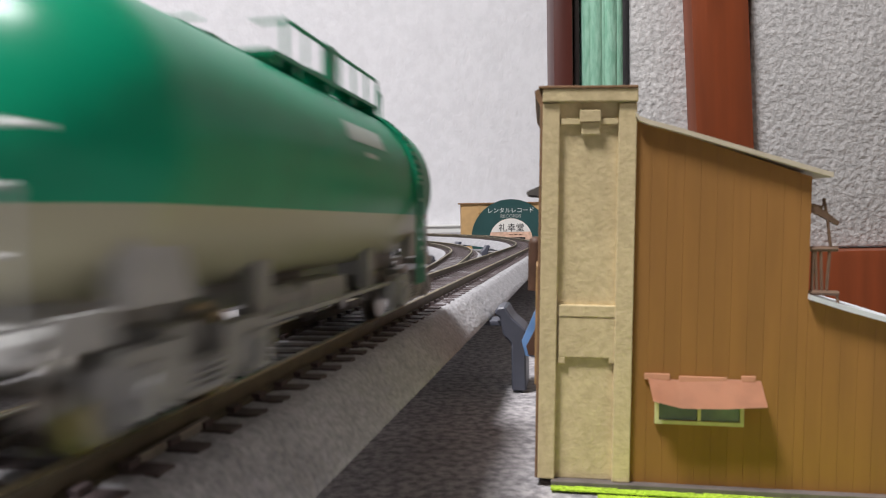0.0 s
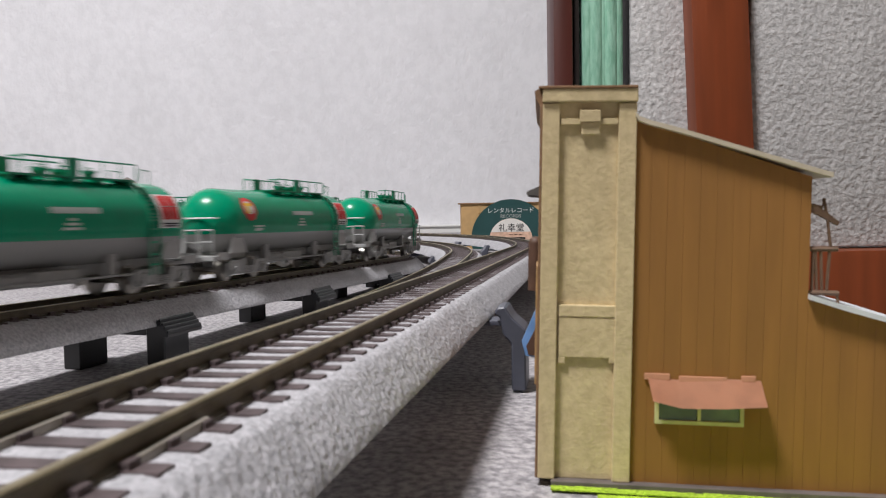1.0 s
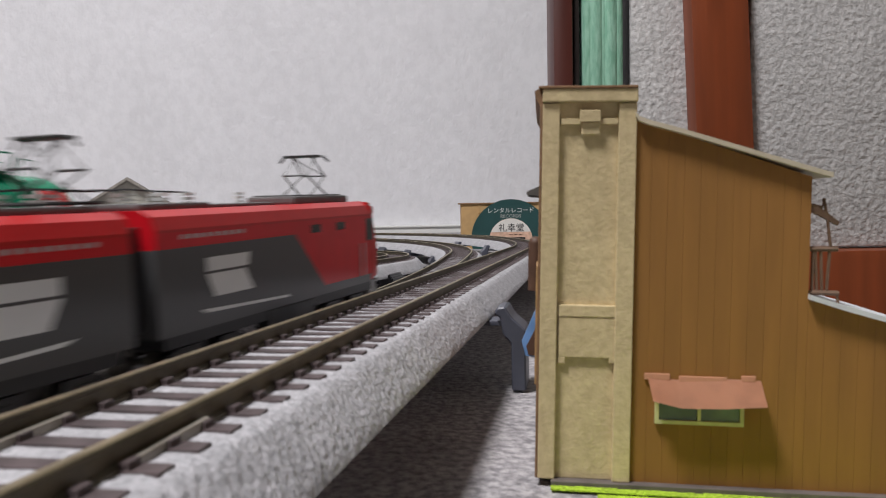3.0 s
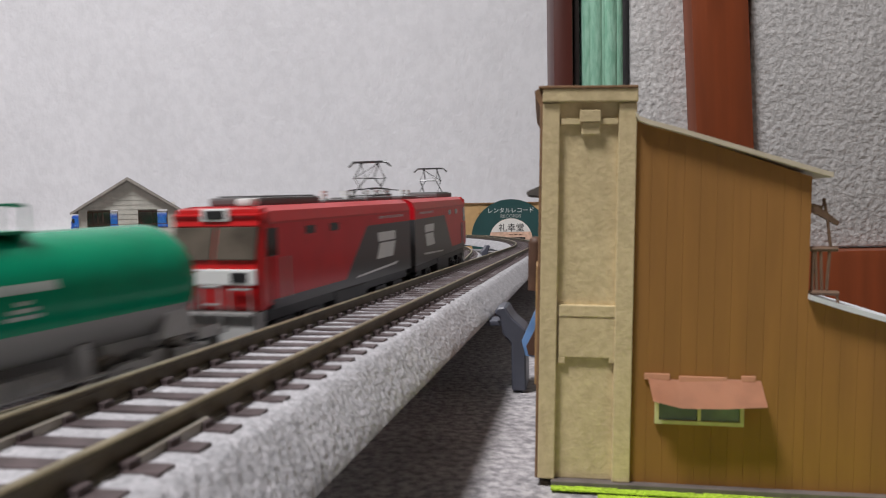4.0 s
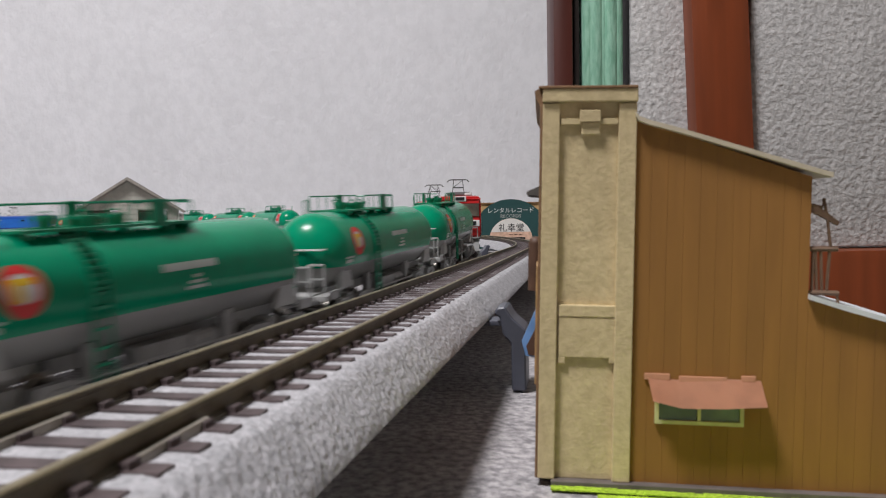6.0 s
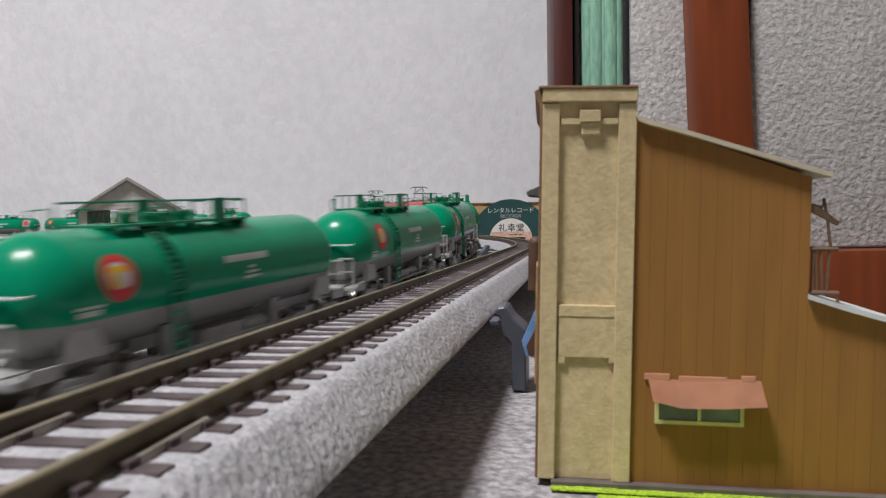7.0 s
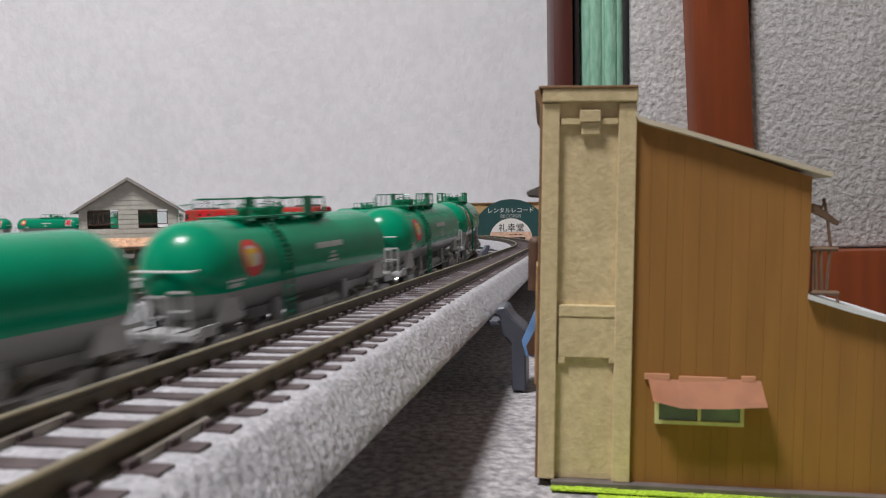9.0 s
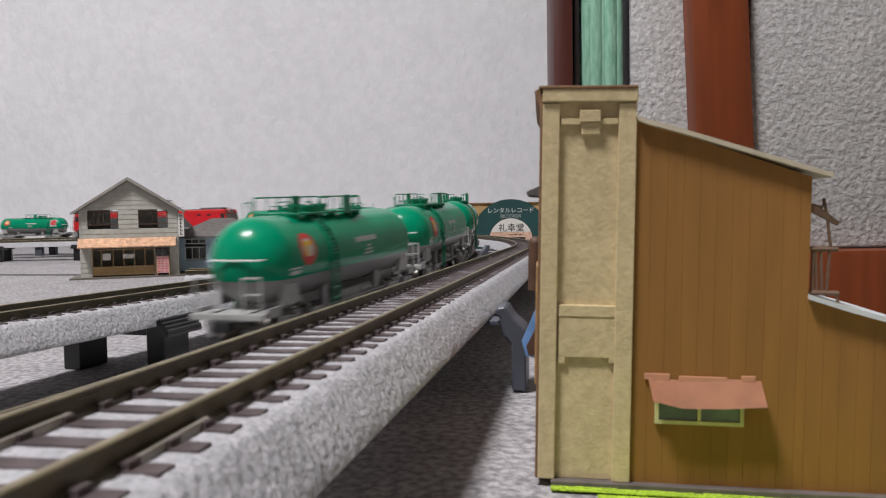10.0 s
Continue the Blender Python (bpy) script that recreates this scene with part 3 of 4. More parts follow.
    for side, x, at in ((-1, -27.3, 0.24), (1, 28.5, 0.40)):
        bm = bmesh.new()
        round_patch(bm, side, x, at, 2.2, 3.4, 0.08)
        emblem = part("emblem", bm, RED_PRINT, root, "round red, white and yellow emblem")
        bm = bmesh.new()
        round_patch(bm, side, x, at, 0.01, 2.3, 0.07)
        part("emblem_field", bm, WHITE, emblem)
        bm = bmesh.new()
        patch(bm, side, x + side * 0.8, at - 0.02, 1.7, 2.6, 0.09)
        patch(bm, side, x, at + 0.12, 3.6, 0.9, 0.09)
        part("emblem_shape", bm, YELLOW_PRINT, emblem)
        bm = bmesh.new()
        round_patch(bm, side, x, at, 1.7, 3.4, 0.10, 230, 310)
        part("emblem_foot", bm, RED_PRINT, emblem)
    for side, sx in ((-1, 1), (1, 1)):
        bm = bmesh.new()
        c = 3.8 if side < 0 else -2.5
        patch(bm, side, c, 0.26, 13, 1.2)
        for w, a in ((1.8, 0.06), (3.8, -0.04), (5.0, -0.14)):
            patch(bm, side, c + 1.2, a, w, 0.5)
        patch(bm, side, -33 if side < 0 else 24, -0.16, 5.0, 0.4)
        patch(bm, side, -33 if side < 0 else 24, -0.26, 4, 0.8)
        parts("lettering", bm, PRINT, root, "pale lettering bar")
    bm = bmesh.new()
    patch(bm, 1, -31, 0.30, 7.4, 8.0, 0.06)
    plate = part("placard", bm, WHITE, root, "white placard with red squares")
    bm = bmesh.new()
    for dx, a, w, h in ((-1.5, 0.56, 2.9, 2.7), (1.6, 0.56, 2.9, 2.7), (-1.5, 0.22, 2.9, 2.9), (1.6, 0.22, 2.9, 2.9)):
        patch(bm, 1, -31.2 + dx, a, w, h, 0.12)
    part("placard_print", bm, RED_PRINT, plate)
    bm = bmesh.new()
    patch(bm, 1, -31, -0.05, 5.8, 0.35, 0.12)
    patch(bm, 1, -31, -0.11, 5.0, 0.35, 0.12)
    part("placard_lettering", bm, BLACK, plate)
    return root

# ---- electric locomotive unit: cab at +x, rail top at z = 0 ----
def build_loco(label, paint, side_paint, band, roof_colour, mark, pantograph_x=-9.0):
    root = empty("electric_locomotive", Matrix(), label, "locomotive", "electric locomotives")
    bm = bmesh.new()
    prism(bm, [(-9.3, 7.6), (9.3, 7.6), (9.3, 21.8), (8.5, 23.7), (6.6, 24.6), (-6.6, 24.6), (-8.5, 23.7), (-9.3, 21.8)], "x", -40, 36.6)
    part("body", bm, side_paint, root, "body side painted in slanting fields")
    bm = bmesh.new()
    prism(bm, [(36.4, 7.6), (40.8, 7.8), (41.4, 9.5), (41.4, 15.2), (39.4, 21.6), (39.9, 22.4), (39.6, 24.0), (36.4, 24.6)], "y", -9.2, 9.2)
    bmesh.ops.bevel(bm, geom=bm.edges[:], offset=0.7, segments=2, affect="EDGES")
    cab = part("cab_front", bm, paint, root, smooth=True)
    bm = bmesh.new()
    tilt = Matrix.Translation((40.5, 0, 18.6)) @ Matrix.Rotation(radians(-17.5), 4, "Y")
    box(bm, -0.25, 0.28, -8.5, -0.25, -2.7, 2.8, 0.2, tilt)
    box(bm, -0.25, 0.28, 0.25, 8.5, -2.7, 2.8, 0.2, tilt)
    parts("windscreen", bm, mat("smoky_windscreen", (0.12, 0.10, 0.08), 0.12, vary=0.25, scale=160), cab)
    bm = bmesh.new()
    box(bm, 41.2, 41.75, -8.6, 8.6, 12.0, 14.6, 0.25)
    box(bm, 40.3, 40.9, -7.9, 7.9, 15.6, 16.0, 0.1)
    front_band = part("front_band", bm, WHITE, cab, "white light surround")
    bm = bmesh.new()
    for s in (-1, 1):
        box(bm, 41.5, 41.95, s * 5.4 - 1.7, s * 5.4 + 1.7, 12.5, 14.1, 0.2)
    box(bm, 39.6, 40.3, -2.0, 2.0, 22.6, 24.0, 0.2)
    part("headlight", bm, BLACK, front_band)
    bm = bmesh.new()
    box(bm, 39.4, 40.15, -2.8, 2.8, 22.2, 24.3, 0.2)
    part("roof_light_frame", bm, WHITE, cab)
    for s in (-1, 1):
        bm = bmesh.new()
        box(bm, 34.6, 38.6, s * 9.22 - 0.14, s * 9.22 + 0.14, 16.4, 21.0, 0.1)
        part("cab_window", bm, DARK_GLASS, root)
        for x in (9.5, 21.0):
            bm = bmesh.new()
            box(bm, x - 2.1, x + 2.1, s * 9.28 - 0.12, s * 9.28 + 0.12, 19.3, 20.8, 0.1)
            part("side_window", bm, DARK_GLASS, root)
        bm = bmesh.new()
        tube(bm, [(33.4, s * 9.5, 9), (33.4, s * 9.5, 16)], 0.16, 5)
        tube(bm, [(30.6, s * 9.5, 9), (30.6, s * 9.5, 16)], 0.16, 5)
        for k in range(9):
            box(bm, -34 + k * 2.0, -33 + k * 2.0, s * 9.34 - 0.06, s * 9.34 + 0.06, 20.6, 21.2)
        parts("grab_iron", bm, SILVER, root)
        if mark:
            for pts in ([(-15.5, 17.6), (-28, 17.6), (-28, 15.6), (-16, 15.6)], [(-17, 15.2), (-28, 15.2), (-26, 11.8), (-14.5, 11.8)]):
                bm = bmesh.new()
                prism(bm, pts, "y", s * 9.36 - 0.03, s * 9.36 + 0.03)
                part("side_mark", bm, WHITE, root, "pale angular mark")
            bm = bmesh.new()
            prism(bm, [(-2, 8.9), (-2.4, 9.3), (-30, 10.3), (-28, 9.7)], "y", s * 9.36 - 0.03, s * 9.36 + 0.03)
            part("side_stripe", bm, WHITE, root, "pale tapering stripe")
    # bright strip along the roof edge
    bm = bmesh.new()
    for s in (-1, 1):
        prism(bm, [(s * 9.36, 21.6), (s * 9.36, 22.0), (s * 8.6, 23.75), (s * 6.7, 24.66), (s * 6.6, 24.5), (s * 8.4, 23.5)], "x", -40, 38)
    part("roof_edge", bm, band, root)
    # roof gear
    bm = bmesh.new()
    box(bm, 8, 33, -5.6, 5.6, 24.5, 26.2, 0.5)
    box(bm, -38, -20, -5.2, 5.2, 24.5, 25.6, 0.4)
    box(bm, -19, 3, -4.5, 4.5, 24.5, 25.2, 0.3)
    for k in range(7):
        box(bm, 9 + k * 3.3, 11.4 + k * 3.3, -4.6, 4.6, 26.1, 26.5, 0.1)
    parts("roof_box", bm, roof_colour, root)
    bm = bmesh.new()
    for x, y in ((-24, 3), (-24, -3), (-19, 0), (-30, 3.2), (-30, -3.2), (-36, 0), (1, 3)):
        for k in range(3):
            disc(bm, (x, y, 25.5 + k * 0.75), 0.9, 0.5, "z", 12)
    box(bm, 33.6, 36.6, 2.2, 5.4, 24.6, 26.0, 0.4)
    parts("insulator", bm, WHITE, root, "white insulator", smooth=True)
    bm = bmesh.new()
    tube(bm, [(-18, 1, 27.3), (-24, 3, 27.6), (-30, 3.2, 27.9), (-41, 3.0, 27.6)], 0.16, 5)
    tube(bm, [(-36, 0, 27.6), (-41, 0, 27.8)], 0.16, 5)
    part("roof_cable", bm, BLACK, root)
    bm = bmesh.new()
    x = pantograph_x
    for s in (-1, 1):
        tube(bm, [(x - 6, s * 3.6, 26.0), (x + 6, s * 3.6, 26.0)], 0.28, 6)
        tube(bm, [(x - 4.4, s * 3.4, 26.0), (x + 4.2, s * 2.8, 30.6), (x - 0.8, s * 2.4, 34.6)], 0.2, 6)
        tube(bm, [(x + 4.4, s * 3.4, 26.0), (x - 4.2, s * 2.8, 30.6), (x + 0.8, s * 2.4, 34.6)], 0.2, 6)
        tube(bm, [(x, s * 3.4, 34.9), (x, s * 4.8, 34.7), (x, s * 6.0, 33.6)], 0.28, 6)
    for k in (-4.2, 4.2):
        tube(bm, [(x + k, -3.0, 30.6), (x + k, 3.0, 30.6)], 0.22, 6)
        tube(bm, [(x + k, -2.8, 30.6), (x - k * 0.2, 2.4, 34.5)], 0.1, 4)
    box(bm, x - 1.7, x + 1.7, -4.2, 4.2, 34.6, 35.1, 0.15)
    for k in (-6, 6):
        tube(bm, [(x + k, -3.8, 26.0), (x + k, 3.8, 26.0)], 0.28, 6)
    parts("pantograph_bar", bm, mat("pantograph_steel", (0.09, 0.09, 0.09), 0.35, 0.5), root, "dark bar of the raised pantograph")
    bm = bmesh.new()
    box(bm, -38, 38, -8.6, 8.6, 5.6, 7.7)
    for s in (-1, 1):
        box(bm, -9, 9, s * 7.4 - 1.4, s * 7.4 + 1.4, 2.6, 7.4, 0.4)
    part("underframe", bm, BLACK, root)
    for x in (-26, 25):
        bogie(root, x, BLACK, 15.0)
    bm = bmesh.new()
    prism(bm, [(38, 7.6), (41.6, 7.4), (43.4, 1.4), (42.2, 1.4), (38, 3)], "y", -8.2, 8.2)
    for s in (-1, 1):
        tube(bm, [(42, s * 7.6, 7.6), (42, s * 7.6, 11.4), (42, s * 3.6, 11.4), (42, s * 3.6, 7.6)], 0.25, 5)
    box(bm, 41.4, 43, -8.4, 8.4, 7.2, 7.7)
    part("snow_plough", bm, BOGIE_GREY, root, "grey snow plough and footboard")
    bm = bmesh.new()
    box(bm, 42, 45.6, -1.2, 1.2, 3.6, 5.6, 0.3)
    box(bm, -42, -39.6, -6.5, 6.5, 8.5, 22.5, 0.4)
    part("coupler", bm, BLACK, root)
    for ob in root.children_recursive:  # body and roof stand a little higher over the frame
        for v in ob.data.vertices:
            if v.co.z > 7.6 * MM:
                v.co.z += 0.10 * (min(v.co.z, 24.6 * MM) - 7.6 * MM)
    return root

RED_SIDE = slanted("red_and_grey_body_paint", (0.62, 0.008, 0.018), (0.07, 0.07, 0.072), 0.0232, -1.08, 0.0206, 0.0094)
RED_SIDE_REAR = slanted("red_and_grey_rear_paint", (0.62, 0.008, 0.018), (0.07, 0.07, 0.072), 0.0150, -1.17, 0.0206, 0.0094)
BLUE_SIDE = slanted("two_blue_body_paint", (0.02, 0.16, 0.62), (0.01, 0.03, 0.22), 1.0, 0.0, 0.0135, 0.0092)
BLUE_PAINT = mat("blue_paint", (0.015, 0.09, 0.45), 0.3, vary=0.04, scale=250)

# ---- paper house with shop front ----
def siding(bm, x0, x1, z0, z1, pitch, holes, top=None, y=0.0, thick=1.0):
    """Lapped boards across a wall in the x-z plane, with openings left free; top(z) narrows a gable."""
    z = z0
    while z < z1 - 0.05:
        zt = min(z + pitch, z1)
        a, b = x0, x1
        if top:
            w = top(zt)
            a, b = max(x0, w[0]), min(x1, w[1])
        cuts = sorted((max(h[0], a), min(h[1], b)) for h in holes if h[2] < zt - 0.02 and h[3] > z + 0.02)
        runs, c = [], a
        for p, q in cuts:
            if p > c:
                runs.append((c, p))
            c = max(c, q)
        if c < b:
            runs.append((c, b))
        for p, q in runs:
            if q - p > 0.1:
                prism(bm, [(y - 0.16, z), (y + thick, z), (y + thick, zt), (y, zt)], "x", p, q)
        z = zt

def frames(name, parent, x0, x1, z0, z1, bars, material, pane, y=0.2):
    bm = bmesh.new()
    w = 0.45
    for a, b, c, d in ((x0, x1, z0, z0 + w), (x0, x1, z1 - w, z1), (x0, x0 + w, z0 + w, z1 - w), (x1 - w, x1, z0 + w, z1 - w)):
        box(bm, a, b, y, y + 0.6, c, d)
    f = part(name, bm, material, parent)
    for k in bars:
        bm = bmesh.new()
        box(bm, x0 + (x1 - x0) * k - 0.2, x0 + (x1 - x0) * k + 0.2, y + 0.05, y + 0.55, z0 + w, z1 - w)
        part("glazing_bar", bm, material, f)
    if pane:
        bm = bmesh.new()
        box(bm, x0 + w, x1 - w, y + 0.2, y + 0.35, z0 + w, z1 - w)
        g = part("pane", bm, pane, f)
        g.visible_shadow = False
    return f

PANE = glass("clear_pane")
GREY_BOARD = mat("grey_weatherboard", (0.50, 0.49, 0.435), 0.8, vary=0.08, scale=300, bump=0.1, bscale=900)
ROOF_TILE = mat("dark_grey_roof", (0.14, 0.125, 0.12), 0.8, vary=0.12, scale=400, bump=0.3)
WOOD_TAN = mat("tan_wood", (0.50, 0.33, 0.15), 0.6, vary=0.12, scale=300, stretch=(1, 1, 6))
DARK_WOOD = mat("dark_brown_wood", (0.10, 0.05, 0.03), 0.6, vary=0.15, scale=300)
COPPER = mat("copper_awning_foil", (0.72, 0.43, 0.27), 0.45, 0.3, vary=0.15, scale=500, bump=0.7, bscale=700)
PAPER = mat("white_paper", (0.78, 0.76, 0.72), 0.8, vary=0.03, scale=300)
INSIDE = mat("dark_interior_card", (0.34, 0.24, 0.14), 0.8, vary=0.15, scale=200)

def build_house():
    root = empty("wooden_house", P(-256.5, 382.0, 0.9, 0, 0, YAW + 17), "grey weatherboarded two-storey model house with copper awning", "house")
    W, EAVE, RIDGE = 49.6, 36.0, 52.0
    up = [(4.2, 19.5, 27.5, 34.8), (29.5, 44.5, 27.5, 34.8)]
    shop = [(5.8, 37.2, 0.6, 14.6), (37.6, 45.0, 0.6, 14.6)]
    gable = lambda z: (0, W) if z <= EAVE else ((z - EAVE) / (RIDGE - EAVE) * W / 2, W - (z - EAVE) / (RIDGE - EAVE) * W / 2)
    bm = bmesh.new()
    siding(bm, 0, W, 0, RIDGE - 0.6, 2.55, up + shop, gable)
    prism(bm, [(0.4, EAVE - 0.5), (W - 0.4, EAVE - 0.5), (W - 0.4, EAVE), (W / 2, RIDGE - 0.3), (0.4, EAVE)], "y", 0.12, 0.95)
    part("front_wall", bm, GREY_BOARD, root, "lapped grey boards")
    bm = bmesh.new()
    siding(bm, 0, W, 0, RIDGE - 0.6, 2.55, [(13, 20, 27.5, 34.8), (38, 45, 27.5, 34.8)], gable, 25)
    part("back_wall", bm, GREY_BOARD, root)
    for x in (0.0, W - 1.0):
        bm = bmesh.new()
        box(bm, x, x + 1, 1.0, 25, 0, EAVE)
        part("side_wall", bm, GREY_BOARD, root)
    bm = bmesh.new()
    box(bm, 1, W - 1, 1, 25, 20, 20.8)
    part("upper_floor", bm, INSIDE, root)
    for sgn in (-1, 1):
        bm = bmesh.new()
        c = W / 2
        prism(bm, [(c, RIDGE + 1.0), (c + sgn * 28.6, EAVE - 1.6), (c + sgn * 28.6, EAVE - 2.3), (c, RIDGE + 0.2)], "y", -2.4, 27)
        part("roof", bm, ROOF_TILE, root)
        bm = bmesh.new()
        prism(bm, [(c, RIDGE + 0.9), (c + sgn * 28.4, EAVE - 1.7), (c + sgn * 28.4, EAVE - 2.8), (c, RIDGE - 0.6)], "y", -2.75, -2.4)
        prism(bm, [(c, RIDGE + 0.2), (c + sgn * 25, EAVE - 0.1), (c + sgn * 25, EAVE - 1.2), (c, RIDGE - 1.4)], "y", -0.5, -0.36)
        part("bargeboard", bm, mat("greyish_trim", (0.38, 0.35, 0.31), 0.7), root)
    bm = bmesh.new()
    box(bm, W - 3.5, W - 1.5, 12, 15, EAVE - 1, EAVE + 3.6)
    part("chimney", bm, PAPER, root)
    for h, bars in zip(up, ((0.18, 0.34, 0.5), (0.5,))):
        frames("upper_window", root, *h, bars, DARK_WOOD, PANE)
    frames("sliding_door", root, *shop[0], (0.14, 0.33, 0.5, 0.67, 0.84), WOOD_TAN, None)
    frames("entrance", root, *shop[1], (0.33, 0.66), DARK_WOOD, PANE)
    bm = bmesh.new()
    box(bm, 6.2, 36.8, 0.05, 0.7, 0.7, 5.4)
    part("door_panel", bm, WOOD_TAN, root)
    bm = bmesh.new()
    for x0, x1, z0, z1 in ((11, 15, 8.8, 12.4), (21, 27, 9.5, 11.8)):
        box(bm, x0, x1, 0.0, 0.12, z0, z1)
    part("notice", bm, PAPER, root, "small white notices")
    bm = bmesh.new()
    prism(bm, [(-6.2, 16.2), (-6.2, 15.6), (-0.35, 19.8), (-0.35, 20.6)], "x", -0.6, W - 1.2)
    part("awning", bm, COPPER, root, "crinkled copper-coloured awning")
    bm = bmesh.new()
    box(bm, 38.2, 44.6, -3.4, -2.9, 1.2, 10.4, 0.1)
    poster = part("poster", bm, mat("pink_poster", (0.75, 0.42, 0.42), 0.6), root, "pink printed poster board")
    bm = bmesh.new()
    for k in range(6):
        for j in range(3):
            box(bm, 38.8 + j * 1.9, 39.9 + j * 1.9, -3.5, -3.38, 2 + k * 1.35, 2.35 + k * 1.35)
    part("print", bm, RED_PRINT, poster)
    bm = bmesh.new()
    for x in (38.0, 44.3):
        box(bm, x, x + 0.5, -3.45, -2.85, -0.3, 10.8)
    part("board_leg", bm, WOOD_TAN, poster)
    bm = bmesh.new()
    box(bm, W + 0.2, W + 3.2, -0.6, 0.0, 20.5, 33.2, 0.1)
    sign = part("hanging_sign", bm, PAPER, root, "narrow white upright sign")
    bm = bmesh.new()
    for k in range(6):
        box(bm, W + 1.0, W + 2.3, -0.75, -0.6, 21.6 + k * 2, 21.9 + k * 2)
        box(bm, W + 1.2, W + 1.5, -0.76, -0.6, 21.6 + k * 2, 22.9 + k * 2)
    part("lettering", bm, BLACK, sign)
    bm = bmesh.new()
    box(bm, -5, W + 4, -4.5, 30, -0.9, 0)
    part("base", bm, mat("dark_base_card", (0.16, 0.14, 0.12), 0.8), root)
    return root

build_house()

def build_blue_house():
    root = empty("blue_house", P(-222, 424, 0.9, 0, 0, YAW + 6), "pale blue model house with grey hipped roof", "house")
    wall = mat("pale_blue_boards", (0.50, 0.66, 0.78), 0.75, vary=0.06, scale=300)
    holes = [(3, 15, 6.5, 13.8), (20, 34, 6.5, 13.8), (3, 15, 15.4, 18.4), (20, 34, 15.4, 18.4)]
    bm = bmesh.new()
    siding(bm, 0, 44, 0, 20, 2.0, holes)
    part("front_wall", bm, wall, root)
    for x in (0, 43):
        bm = bmesh.new()
        box(bm, x, x + 1, 1, 30, 0, 20)
        part("side_wall", bm, wall, root)
    bm = bmesh.new()
    box(bm, 0, 44, 29.5, 30.5, 0, 20)
    part("back_wall", bm, wall, root)
    for h in holes:
        frames("window", root, *h, (0.33, 0.66), WHITE_TRIM, DARK_GLASS)
    bm = bmesh.new()
    lo = [bm.verts.new(p) for p in ((-4, -5, 19), (48, -5, 19), (48, 35, 19), (-4, 35, 19))]
    mid = [bm.verts.new(p) for p in ((-4, -5, 20), (48, -5, 20), (48, 35, 20), (-4, 35, 20))]
    hi = [bm.verts.new(p) for p in ((16, 15, 30), (28, 15, 30))]
    for k in range(4):
        bm.faces.new((lo[k], lo[(k + 1) % 4], mid[(k + 1) % 4], mid[k]))
    bm.faces.new(lo[::-1])
    for f in ((mid[0], mid[1], hi[1], hi[0]), (mid[1], mid[2], hi[1]), (mid[2], mid[3], hi[0], hi[1]), (mid[3], mid[0], hi[0])):
        bm.faces.new(f)
    part("roof", bm, ROOF_TILE, root)
    bm = bmesh.new()
    box(bm, -3, 47, -4, 34, -0.9, 0)
    part("base", bm, mat("pale_base_card", (0.42, 0.42, 0.40), 0.8), root)

build_blue_house()

# ---- record shop with half-round sign ----
def lettering(text, size, m, material, parent, name="lettering"):
    cu = bpy.data.curves.new(name, "FONT")
    cu.body, cu.size, cu.align_x, cu.align_y, cu.extrude = text, size * MM, "CENTER", "CENTER", 0.00008
    tmp = new(name, cu)
    bpy.context.view_layer.update()
    me = bpy.data.meshes.new_from_object(tmp.evaluated_get(bpy.context.evaluated_depsgraph_get()))
    bpy.data.objects.remove(tmp)
    me.materials.clear()
    me.materials.append(material)
    ob = new(name, me)
    ob.parent, ob.matrix_basis = parent, m
    return ob

def half_disc(bm, r0, r1, y0, y1, z, a0=0, a1=180, n=40):
    out = [(r1 * math.cos(radians(a0 + (a1 - a0) * k / n)), z + r1 * math.sin(radians(a0 + (a1 - a0) * k / n))) for k in range(n + 1)]
    inn = [(r0 * math.cos(radians(a0 + (a1 - a0) * k / n)), z + r0 * math.sin(radians(a0 + (a1 - a0) * k / n))) for k in range(n + 1)]
    prism(bm, out + inn[::-1] if r0 > 0 else out, "y", y0, y1)

